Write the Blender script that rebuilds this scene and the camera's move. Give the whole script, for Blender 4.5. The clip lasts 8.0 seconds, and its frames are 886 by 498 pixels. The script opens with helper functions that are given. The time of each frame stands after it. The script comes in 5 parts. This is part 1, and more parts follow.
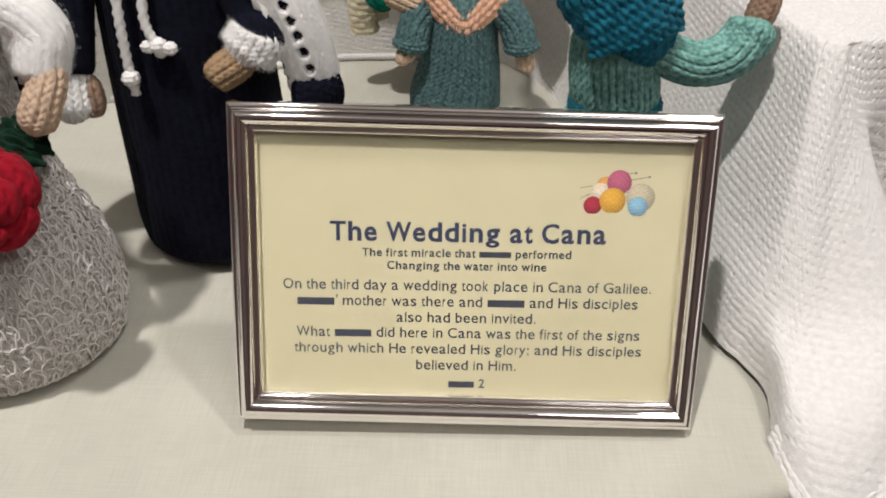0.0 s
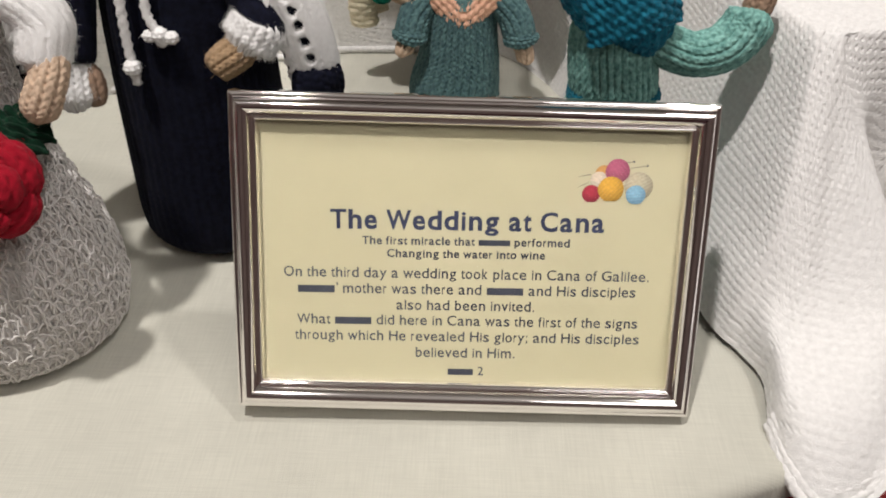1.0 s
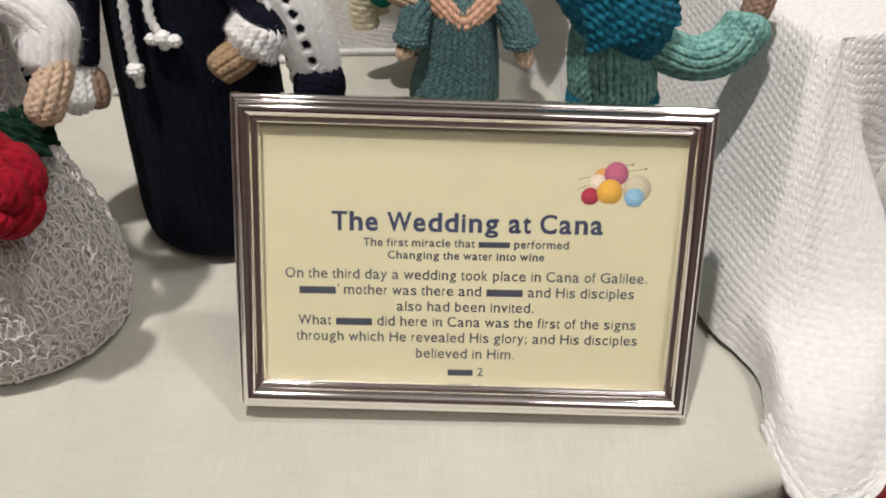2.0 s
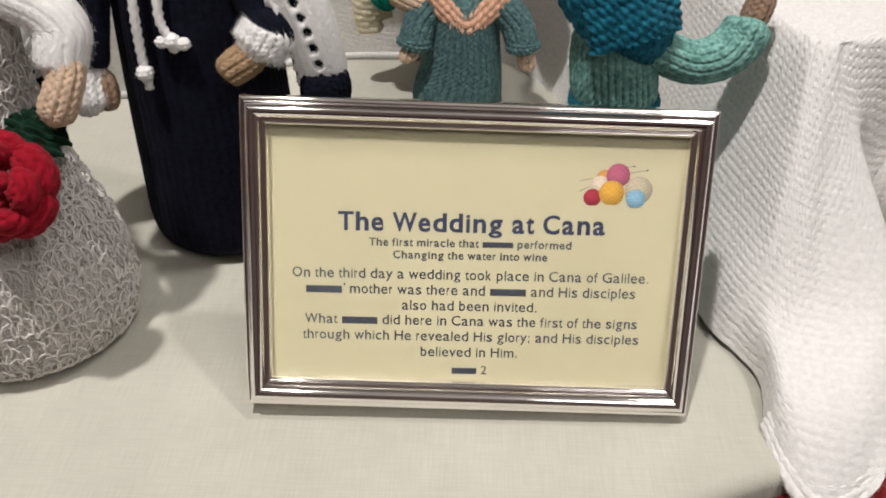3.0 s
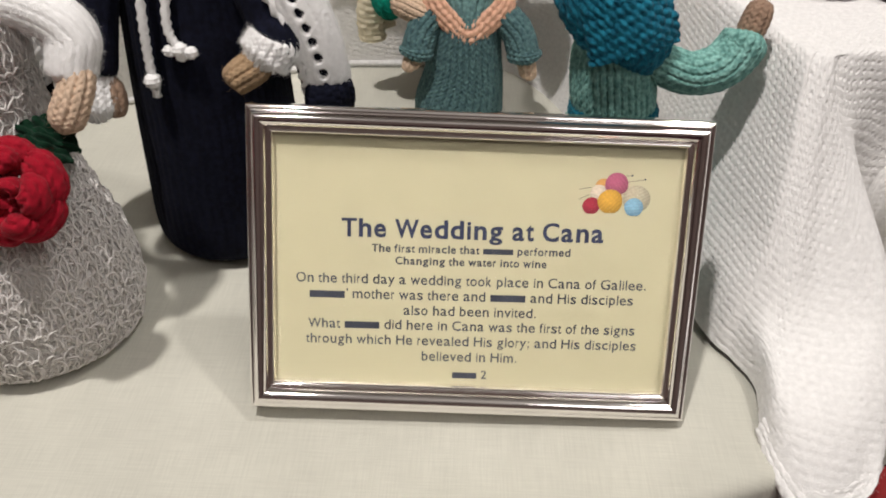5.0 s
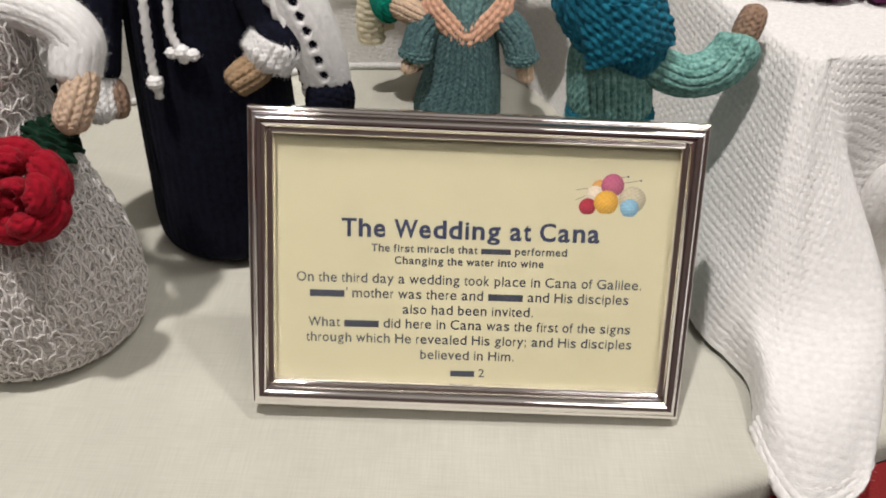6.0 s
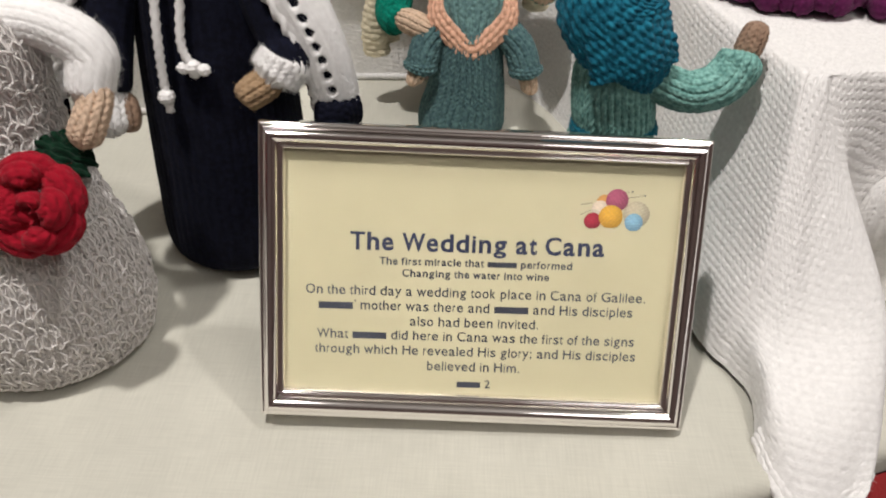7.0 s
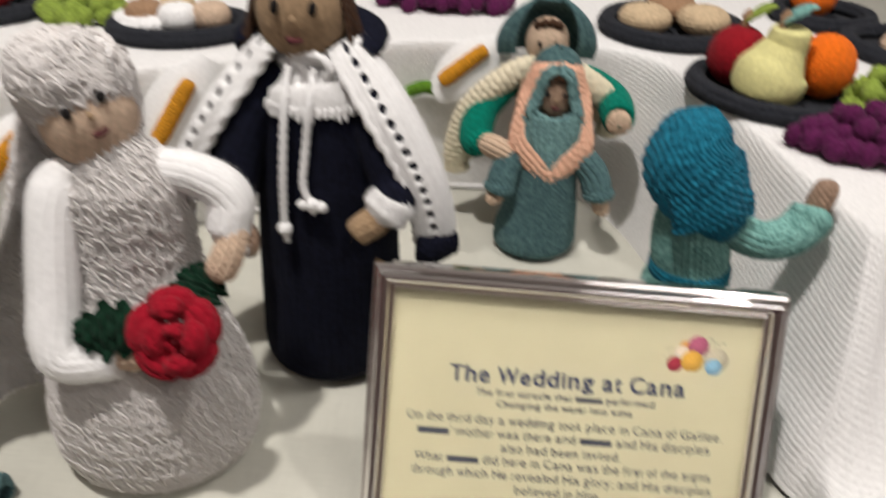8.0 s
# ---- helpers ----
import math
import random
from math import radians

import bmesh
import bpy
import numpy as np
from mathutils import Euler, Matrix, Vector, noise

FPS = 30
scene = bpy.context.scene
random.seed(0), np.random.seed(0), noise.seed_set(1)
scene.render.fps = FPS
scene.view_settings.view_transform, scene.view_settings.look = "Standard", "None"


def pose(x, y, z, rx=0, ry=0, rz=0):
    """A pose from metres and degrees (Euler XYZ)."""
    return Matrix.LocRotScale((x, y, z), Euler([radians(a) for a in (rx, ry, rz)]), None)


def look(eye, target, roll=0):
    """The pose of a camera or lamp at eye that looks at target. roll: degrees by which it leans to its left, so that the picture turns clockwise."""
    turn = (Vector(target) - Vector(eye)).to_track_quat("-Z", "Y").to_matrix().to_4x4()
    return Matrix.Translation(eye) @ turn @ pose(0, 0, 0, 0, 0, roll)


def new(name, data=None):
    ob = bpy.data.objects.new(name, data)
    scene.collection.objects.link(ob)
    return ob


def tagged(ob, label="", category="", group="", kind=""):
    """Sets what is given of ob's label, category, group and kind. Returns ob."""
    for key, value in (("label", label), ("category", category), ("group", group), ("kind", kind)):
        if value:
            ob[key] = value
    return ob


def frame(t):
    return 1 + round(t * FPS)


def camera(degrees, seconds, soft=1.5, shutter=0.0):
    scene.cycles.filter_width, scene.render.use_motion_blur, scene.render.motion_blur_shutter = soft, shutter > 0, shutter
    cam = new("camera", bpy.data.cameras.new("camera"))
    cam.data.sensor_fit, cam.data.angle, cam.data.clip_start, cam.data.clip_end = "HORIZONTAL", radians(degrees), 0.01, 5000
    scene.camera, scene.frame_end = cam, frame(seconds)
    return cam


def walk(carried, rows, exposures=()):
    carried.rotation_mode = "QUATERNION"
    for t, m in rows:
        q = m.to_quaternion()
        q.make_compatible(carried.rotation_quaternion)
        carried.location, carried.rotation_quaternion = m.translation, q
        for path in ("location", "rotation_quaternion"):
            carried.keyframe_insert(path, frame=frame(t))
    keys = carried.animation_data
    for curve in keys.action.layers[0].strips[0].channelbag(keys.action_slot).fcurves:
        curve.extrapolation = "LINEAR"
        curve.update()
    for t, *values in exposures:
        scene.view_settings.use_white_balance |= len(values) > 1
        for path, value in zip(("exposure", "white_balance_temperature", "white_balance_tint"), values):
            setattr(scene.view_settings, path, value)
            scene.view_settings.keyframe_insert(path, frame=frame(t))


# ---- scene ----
cam = camera(57.4, 8.0, 1.9, 0.7)
PATH = [
    (0, (-0.00386, -0.19542, 0.24478), (-0.02592, 0.58565, -0.37928), 0.661),
    (0.5, (-0.00285, -0.19672, 0.24405), (-0.02306, 0.58246, -0.38243), 0.780),
    (1, (-0.00407, -0.19907, 0.24382), (-0.02422, 0.57939, -0.38356), 0.823),
    (1.5, (-0.00387, -0.19966, 0.24485), (-0.02339, 0.57899, -0.38231), 0.900),
    (3, (-0.00604, -0.20578, 0.24742), (-0.02508, 0.57684, -0.37480), 1.096),
    (3.5, (-0.00550, -0.20700, 0.24939), (-0.02446, 0.57619, -0.37211), 1.154),
    (4, (-0.00701, -0.20619, 0.24810), (-0.02672, 0.57768, -0.37251), 1.170),
    (4.5, (-0.00620, -0.20766, 0.24957), (-0.02715, 0.57814, -0.36855), 1.294),
    (6, (-0.00647, -0.21408, 0.25290), (-0.02357, 0.57507, -0.36106), 1.627),
    (6.5, (-0.00797, -0.21527, 0.25432), (-0.02444, 0.57592, -0.35703), 1.711),
    (7, (-0.00956, -0.21589, 0.25865), (-0.02590, 0.57626, -0.35145), 1.814),
    (7.5, (-0.01815, -0.21946, 0.27466), (-0.03842, 0.58465, -0.31948), 1.944),
    (7.6, (-0.02050, -0.22108, 0.27908), (-0.04645, 0.58997, -0.30532), 2.000),
    (7.8, (-0.02867, -0.22304, 0.29027), (-0.06659, 0.59933, -0.27742), 2.443),
    (8, (-0.03672, -0.22410, 0.30053), (-0.09808, 0.60866, -0.24969), 2.371),
]
walk(cam, [(t, look(eye, target, roll)) for t, eye, target, roll in PATH])

# ---- world and lights ----
world = bpy.data.worlds.new("room_air")
world.use_nodes = True
scene.world = world
bg = world.node_tree.nodes["Background"]
bg.inputs[0].default_value = (1.0, 0.97, 0.93, 1)
bg.inputs[1].default_value = 0.10


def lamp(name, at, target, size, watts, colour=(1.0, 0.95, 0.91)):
    """A recessed disc, or for the added fill a glowing globe out of view."""
    if name == "fill_globe":
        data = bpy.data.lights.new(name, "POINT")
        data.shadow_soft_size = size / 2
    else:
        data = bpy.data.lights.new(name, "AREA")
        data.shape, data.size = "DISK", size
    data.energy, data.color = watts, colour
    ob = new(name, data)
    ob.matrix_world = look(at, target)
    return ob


lamp("ceiling_spot", (-0.30, -0.24, 1.50), (-0.05, 0.1, 0), 0.065, 16.2)
lamp("ceiling_spot", (0.52, 0.06, 1.50), (0, 0.1, 0), 0.10, 5.7)
# Two unseen fill globes, added to brighten the dolls' fronts and the walls.
lamp("fill_globe", (-0.80, -1.05, 1.35), (-0.1, 0.1, 0), 0.7, 4)
lamp("fill_globe", (0.62, -0.95, 1.40), (-0.1, 0.1, 0), 0.7, 19)


# ---- materials ----
def material(name, colour, rough=0.8, metal=0.0, vary=0.12, scale=220.0, bump=0.0003, bump_scale=1500.0, sheen=0.0, second=None):
    m = bpy.data.materials.new(name)
    m.use_nodes = True
    nt = m.node_tree
    b = nt.nodes["Principled BSDF"]
    b.inputs["Roughness"].default_value = rough
    b.inputs["Metallic"].default_value = metal
    b.inputs["Sheen Weight"].default_value = sheen
    b.inputs["Sheen Roughness"].default_value = 0.5
    if rough > 0.9:
        b.inputs["Specular IOR Level"].default_value = 0.15
    tc = nt.nodes.new("ShaderNodeTexCoord")
    n1 = nt.nodes.new("ShaderNodeTexNoise")
    n1.inputs["Scale"].default_value = scale
    n1.inputs["Detail"].default_value = 4.0
    nt.links.new(tc.outputs["Object"], n1.inputs["Vector"])
    ramp = nt.nodes.new("ShaderNodeValToRGB")
    lo = tuple(c * (1 - vary) for c in colour)
    hi = tuple(min(1.0, c * (1 + vary)) for c in (second or colour))
    ramp.color_ramp.elements[0].color = (*lo, 1)
    ramp.color_ramp.elements[1].color = (*hi, 1)
    ramp.color_ramp.elements[0].position = 0.36
    ramp.color_ramp.elements[1].position = 0.66
    nt.links.new(n1.outputs["Fac"], ramp.inputs["Fac"])
    nt.links.new(ramp.outputs["Color"], b.inputs["Base Color"])
    if bump:
        n2 = nt.nodes.new("ShaderNodeTexNoise")
        n2.inputs["Scale"].default_value = bump_scale
        n2.inputs["Detail"].default_value = 3.0
        nt.links.new(tc.outputs["Object"], n2.inputs["Vector"])
        bp = nt.nodes.new("ShaderNodeBump")
        bp.inputs["Strength"].default_value = 0.7
        bp.inputs["Distance"].default_value = bump
        nt.links.new(n2.outputs["Fac"], bp.inputs["Height"])
        nt.links.new(bp.outputs["Normal"], b.inputs["Normal"])
    return m


def yarn(name, colour, vary=0.14, second=None, sheen=0.06):
    return material(name, colour, 0.95, 0, vary, 420, 0.0006, 2200, sheen, second)


WHITE = yarn("white_wool", (0.92, 0.91, 0.90), 0.04)
CLOTH = yarn("white_knit_cloth", (0.88, 0.866, 0.85), 0.05)
CREAM = yarn("cream_wool", (0.78, 0.70, 0.52), 0.08)
NAVY = yarn("navy_wool", (0.005, 0.006, 0.015), 0.3, None, 0.01)
SKIN = yarn("tan_wool", (0.38, 0.26, 0.155), 0.16)
SKIN_PINK = yarn("beige_wool", (0.62, 0.46, 0.335), 0.14)
SKIN_DARK = yarn("brown_wool", (0.33, 0.22, 0.155), 0.16)
HAIR = yarn("dark_brown_wool", (0.07, 0.035, 0.02), 0.3)
BLACK = yarn("black_thread", (0.012, 0.010, 0.010), 0.2)
MOUTH = yarn("dark_red_thread", (0.11, 0.030, 0.035), 0.2)
RED = yarn("red_wool", (0.31, 0.006, 0.019), 0.2)
LEAF = yarn("bottle_green_wool", (0.004, 0.027, 0.013), 0.3)
HOOD = yarn("pale_teal_wool", (0.13, 0.24, 0.25), 0.2, (0.17, 0.30, 0.29))
TEAL = yarn("grey_teal_wool", (0.068, 0.135, 0.150), 0.2, (0.095, 0.175, 0.175))
PEACH = yarn("peach_wool", (0.86, 0.50, 0.35), 0.1)
GREEN = yarn("emerald_wool", (0.0, 0.19, 0.13), 0.2)
BLUE = yarn("peacock_blue_wool", (0.007, 0.125, 0.205), 0.25, (0.014, 0.175, 0.262))
MINT = yarn("mint_wool", (0.15, 0.35, 0.315), 0.2, (0.25, 0.48, 0.43))
SASH = yarn("sash_blue_wool", (0.010, 0.15, 0.22), 0.2)
STEM = yarn("leaf_green_wool", (0.10, 0.22, 0.02), 0.2)
LIME = yarn("lime_wool", (0.26, 0.35, 0.06), 0.22)
PURPLE = yarn("plum_wool", (0.10, 0.012, 0.065), 0.25)
GOLD = yarn("golden_wool", (0.62, 0.27, 0.02), 0.18)
GREY = yarn("charcoal_wool", (0.022, 0.024, 0.030), 0.25)
LEMON = yarn("lemon_felt", (0.76, 0.71, 0.33), 0.08)
ORANGE = yarn("orange_wool", (0.85, 0.17, 0.012), 0.14)
APPLE = yarn("apple_red_wool", (0.28, 0.008, 0.016), 0.2)
BREAD = yarn("oatmeal_wool", (0.62, 0.47, 0.30), 0.14)
CRUST = yarn("biscuit_wool", (0.36, 0.22, 0.13), 0.16)
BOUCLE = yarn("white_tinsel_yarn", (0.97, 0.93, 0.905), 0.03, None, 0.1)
LOOPS = yarn("loose_white_yarn", (0.97, 0.93, 0.905), 0.03, None, 0.1)
TINSEL = material("silver_tinsel", (0.97, 0.95, 0.935), 0.11, 0.0, 0.02, 300, 0, 100)
CHROME = material("chrome", (0.95, 0.915, 0.90), 0.05, 1.0, 0.03, 40, 0.00002, 300)
PAPER = material("cream_paper", (0.485, 0.450, 0.292), 0.55, 0, 0.015, 60, 0.00003, 900)
INK = material("navy_ink", (0.022, 0.030, 0.072), 0.6, 0, 0.05, 200, 0)
INK_GREY = material("dark_ink", (0.045, 0.050, 0.070), 0.6, 0, 0.05, 200, 0)
BOARD = material("black_card", (0.02, 0.02, 0.02), 0.8)
LINEN = material("cream_sheeting", (0.592, 0.580, 0.503), 0.9, 0, 0.05, 22, 0.0, 900, 0.1)
RED_CLOTH = material("red_table_cover", (0.36, 0.012, 0.014), 0.85, 0, 0.12, 60, 0.0004, 700, 0.1)
PLASTER = material("room_plaster", (0.42, 0.33, 0.31), 0.9, 0, 0.05, 2, 0.001, 40)
CEILING = material("ceiling_paint", (0.75, 0.73, 0.70), 0.9, 0, 0.03, 2, 0.0005, 40)
CARPET = material("dark_carpet", (0.06, 0.025, 0.03), 0.95, 0, 0.2, 30, 0.002, 300)


def thin(m, share):
    """Lets light through loose, fine yarn."""
    nt = m.node_tree
    b = nt.nodes["Principled BSDF"]
    out = nt.nodes["Material Output"]
    tr = nt.nodes.new("ShaderNodeBsdfTranslucent")
    tr.inputs["Color"].default_value = (0.97, 0.955, 0.94, 1)
    mix = nt.nodes.new("ShaderNodeMixShader")
    mix.inputs[0].default_value = share
    nt.links.new(b.outputs[0], mix.inputs[1])
    nt.links.new(tr.outputs[0], mix.inputs[2])
    nt.links.new(mix.outputs[0], out.inputs["Surface"])


thin(LOOPS, 0.30)
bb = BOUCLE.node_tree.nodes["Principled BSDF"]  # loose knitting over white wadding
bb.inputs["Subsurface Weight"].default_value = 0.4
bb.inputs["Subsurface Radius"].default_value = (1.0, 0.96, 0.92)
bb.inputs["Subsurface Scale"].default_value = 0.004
TINSEL.node_tree.nodes["Principled BSDF"].inputs["Specular IOR Level"].default_value = 1.0


def weave(m, pitch):
    """Plain-weave relief and faint slubs."""
    nt = m.node_tree
    b = nt.nodes["Principled BSDF"]
    tc = nt.nodes.new("ShaderNodeTexCoord")
    last = None
    for axis in ("X", "Y"):
        w = nt.nodes.new("ShaderNodeTexWave")
        w.bands_direction = axis
        w.inputs["Scale"].default_value = 0.314 / pitch
        w.inputs["Distortion"].default_value = 1.2
        w.inputs["Detail"].default_value = 2.0
        nt.links.new(tc.outputs["Object"], w.inputs["Vector"])
        if last is None:
            last = w.outputs["Fac"]
        else:
            mx = nt.nodes.new("ShaderNodeMath")
            mx.operation = "MAXIMUM"
            nt.links.new(last, mx.inputs[0])
            nt.links.new(w.outputs["Fac"], mx.inputs[1])
            last = mx.outputs[0]
    ramp = next(n for n in nt.nodes if n.type == "VALTORGB")
    col = ramp.outputs["Color"]
    for stretch in ((60, 1500, 60), (1500, 60, 60)):
        mp = nt.nodes.new("ShaderNodeMapping")
        mp.inputs["Scale"].default_value = stretch
        nt.links.new(tc.outputs["Object"], mp.inputs["Vector"])
        nz = nt.nodes.new("ShaderNodeTexNoise")
        nz.inputs["Scale"].default_value = 1.0
        nz.inputs["Detail"].default_value = 2.0
        nt.links.new(mp.outputs["Vector"], nz.inputs["Vector"])
        rm = nt.nodes.new("ShaderNodeMapRange")
        rm.inputs["From Min"].default_value, rm.inputs["From Max"].default_value = 0.3, 0.7
        rm.inputs["To Min"].default_value, rm.inputs["To Max"].default_value = 0.95, 1.03
        nt.links.new(nz.outputs["Fac"], rm.inputs["Value"])
        mul = nt.nodes.new("ShaderNodeVectorMath")
        mul.operation = "SCALE"
        nt.links.new(col, mul.inputs[0])
        nt.links.new(rm.outputs["Result"], mul.inputs["Scale"])
        col = mul.outputs["Vector"]
    nt.links.new(col, b.inputs["Base Color"])
    bp = nt.nodes.new("ShaderNodeBump")
    bp.inputs["Strength"].default_value = 0.5
    bp.inputs["Distance"].default_value = 0.0002
    nt.links.new(last, bp.inputs["Height"])
    nt.links.new(bp.outputs["Normal"], b.inputs["Normal"])


weave(LINEN, 0.0007)


def lace(m, cell, gap_tint):
    """Irregular meshes of raised thread, with a darker tint in the gaps between."""
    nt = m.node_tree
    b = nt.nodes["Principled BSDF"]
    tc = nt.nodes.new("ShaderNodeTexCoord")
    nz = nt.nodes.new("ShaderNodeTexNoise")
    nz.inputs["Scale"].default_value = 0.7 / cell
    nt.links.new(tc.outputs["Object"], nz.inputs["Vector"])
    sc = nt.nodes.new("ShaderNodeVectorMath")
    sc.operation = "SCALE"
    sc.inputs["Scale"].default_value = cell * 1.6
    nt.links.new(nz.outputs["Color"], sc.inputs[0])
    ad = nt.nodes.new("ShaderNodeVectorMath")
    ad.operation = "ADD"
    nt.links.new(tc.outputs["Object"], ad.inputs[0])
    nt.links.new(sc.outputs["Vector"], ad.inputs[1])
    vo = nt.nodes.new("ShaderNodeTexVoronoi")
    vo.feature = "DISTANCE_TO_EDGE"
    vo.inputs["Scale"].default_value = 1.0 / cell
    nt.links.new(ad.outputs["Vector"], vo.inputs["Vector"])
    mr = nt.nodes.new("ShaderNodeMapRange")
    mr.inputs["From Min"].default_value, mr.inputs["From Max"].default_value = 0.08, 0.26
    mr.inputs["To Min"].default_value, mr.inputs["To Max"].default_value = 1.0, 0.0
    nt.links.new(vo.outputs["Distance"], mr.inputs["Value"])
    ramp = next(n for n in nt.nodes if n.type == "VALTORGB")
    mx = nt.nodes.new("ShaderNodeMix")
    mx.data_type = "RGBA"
    mx.inputs["A"].default_value = (*gap_tint, 1)
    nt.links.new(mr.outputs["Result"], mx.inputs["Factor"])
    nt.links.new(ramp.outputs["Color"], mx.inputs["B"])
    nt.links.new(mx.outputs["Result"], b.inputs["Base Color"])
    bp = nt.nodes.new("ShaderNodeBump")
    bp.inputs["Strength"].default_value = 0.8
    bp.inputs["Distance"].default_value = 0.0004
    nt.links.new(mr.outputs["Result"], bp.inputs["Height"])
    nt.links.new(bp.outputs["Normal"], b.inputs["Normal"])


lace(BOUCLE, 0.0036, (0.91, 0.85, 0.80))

GLASS = bpy.data.materials.new("clear_glass")
GLASS.use_nodes = True
gb = GLASS.node_tree.nodes["Principled BSDF"]
gb.inputs["Base Color"].default_value = (1, 1, 1, 1)
gb.inputs["Roughness"].default_value = 0.02
gb.inputs["Transmission Weight"].default_value = 1.0
gb.inputs["IOR"].default_value = 1.08


# ---- geometry helpers ----
def spline(rows, t):
    """Catmull-Rom through rows (n, k) at parameters t in 0..1."""
    a = np.asarray(rows, float)
    n = len(a)
    x = np.clip(np.asarray(t, float), 0, 1) * (n - 1)
    i = np.minimum(x.astype(int), n - 2)
    f = (x - i)[:, None]
    p0, p1, p2, p3 = a[np.maximum(i - 1, 0)], a[i], a[i + 1], a[np.minimum(i + 2, n - 1)]
    return 0.5 * (2 * p1 + (p2 - p0) * f + (2 * p0 - 5 * p1 + 4 * p2 - p3) * f ** 2 + (3 * p1 - p0 - 3 * p2 + p3) * f ** 3)


def unit(a):
    return a / np.maximum(np.linalg.norm(a, axis=-1, keepdims=True), 1e-12)


def stitches(u, v, kind):
    """Relief 0..1 of knitting at u stitches across and v rows up."""
    u0, v0 = u, v
    u = u0 + 0.10 * np.sin(v0 * 0.43 + 1.1 * np.sin(u0 * 0.21))
    v = v0 + 0.16 * np.sin(u0 * 0.57 + 0.9 * np.sin(v0 * 0.17))
    if kind == "plain":
        c = u % 1.0
        d = np.abs(2 * ((2 * c) % 1.0) - 1)
        lean = v - 0.85 * np.abs(2 * c - 1)
        ph = np.abs(2 * (lean % 1.0) - 1)
        odd = np.abs(np.sin(np.floor(lean) * 12.99 + np.floor(2 * u) * 78.23) * 437.58) % 1.0
        return np.sqrt(np.clip(1 - 0.16 * d ** 3 - 0.84 * np.abs(2 * c - 1) ** 3 - 0.50 * ph ** 2.4, 0.02, 1)) * (0.88 + 0.12 * odd)
    if kind == "soft":
        d = np.abs(2 * ((2 * u) % 1.0) - 1)
        hole = np.sin(np.pi * (v + 0.5 * np.floor(2 * u + 0.5))) ** 2
        row = np.abs(2 * ((v + 0.5 * np.floor(2 * u)) % 1.0) - 1)
        return 1 - 0.03 * d ** 3 - 0.05 * row ** 3 - 1.25 * d ** 4 * hole ** 5
    if kind == "garter":
        r = np.floor(v)
        odd = np.abs(np.sin(np.floor(u + 0.5 * r) * 12.99 + r * 78.23) * 437.58) % 1.0
        return (0.30 + 0.70 * np.abs(np.sin(np.pi * v)) ** 0.8) * (0.30 + 0.70 * np.abs(np.sin(np.pi * (u + 0.5 * r + 0.12 * np.sin(v * 2.1)))) ** 0.7) * (0.70 + 0.30 * odd)
    if kind == "lumpy":
        a = np.sin(u * 5.1 + 1.7 * np.sin(v * 2.3)) * np.sin(v * 4.3 + 1.9 * np.sin(u * 2.9 + 1.0))
        b = np.sin(u * 2.3 - v * 1.7) * np.sin(v * 2.1 + u * 1.1 + 0.6)
        return 0.5 + 0.3 * a + 0.35 * b
    return np.zeros_like(u * v)


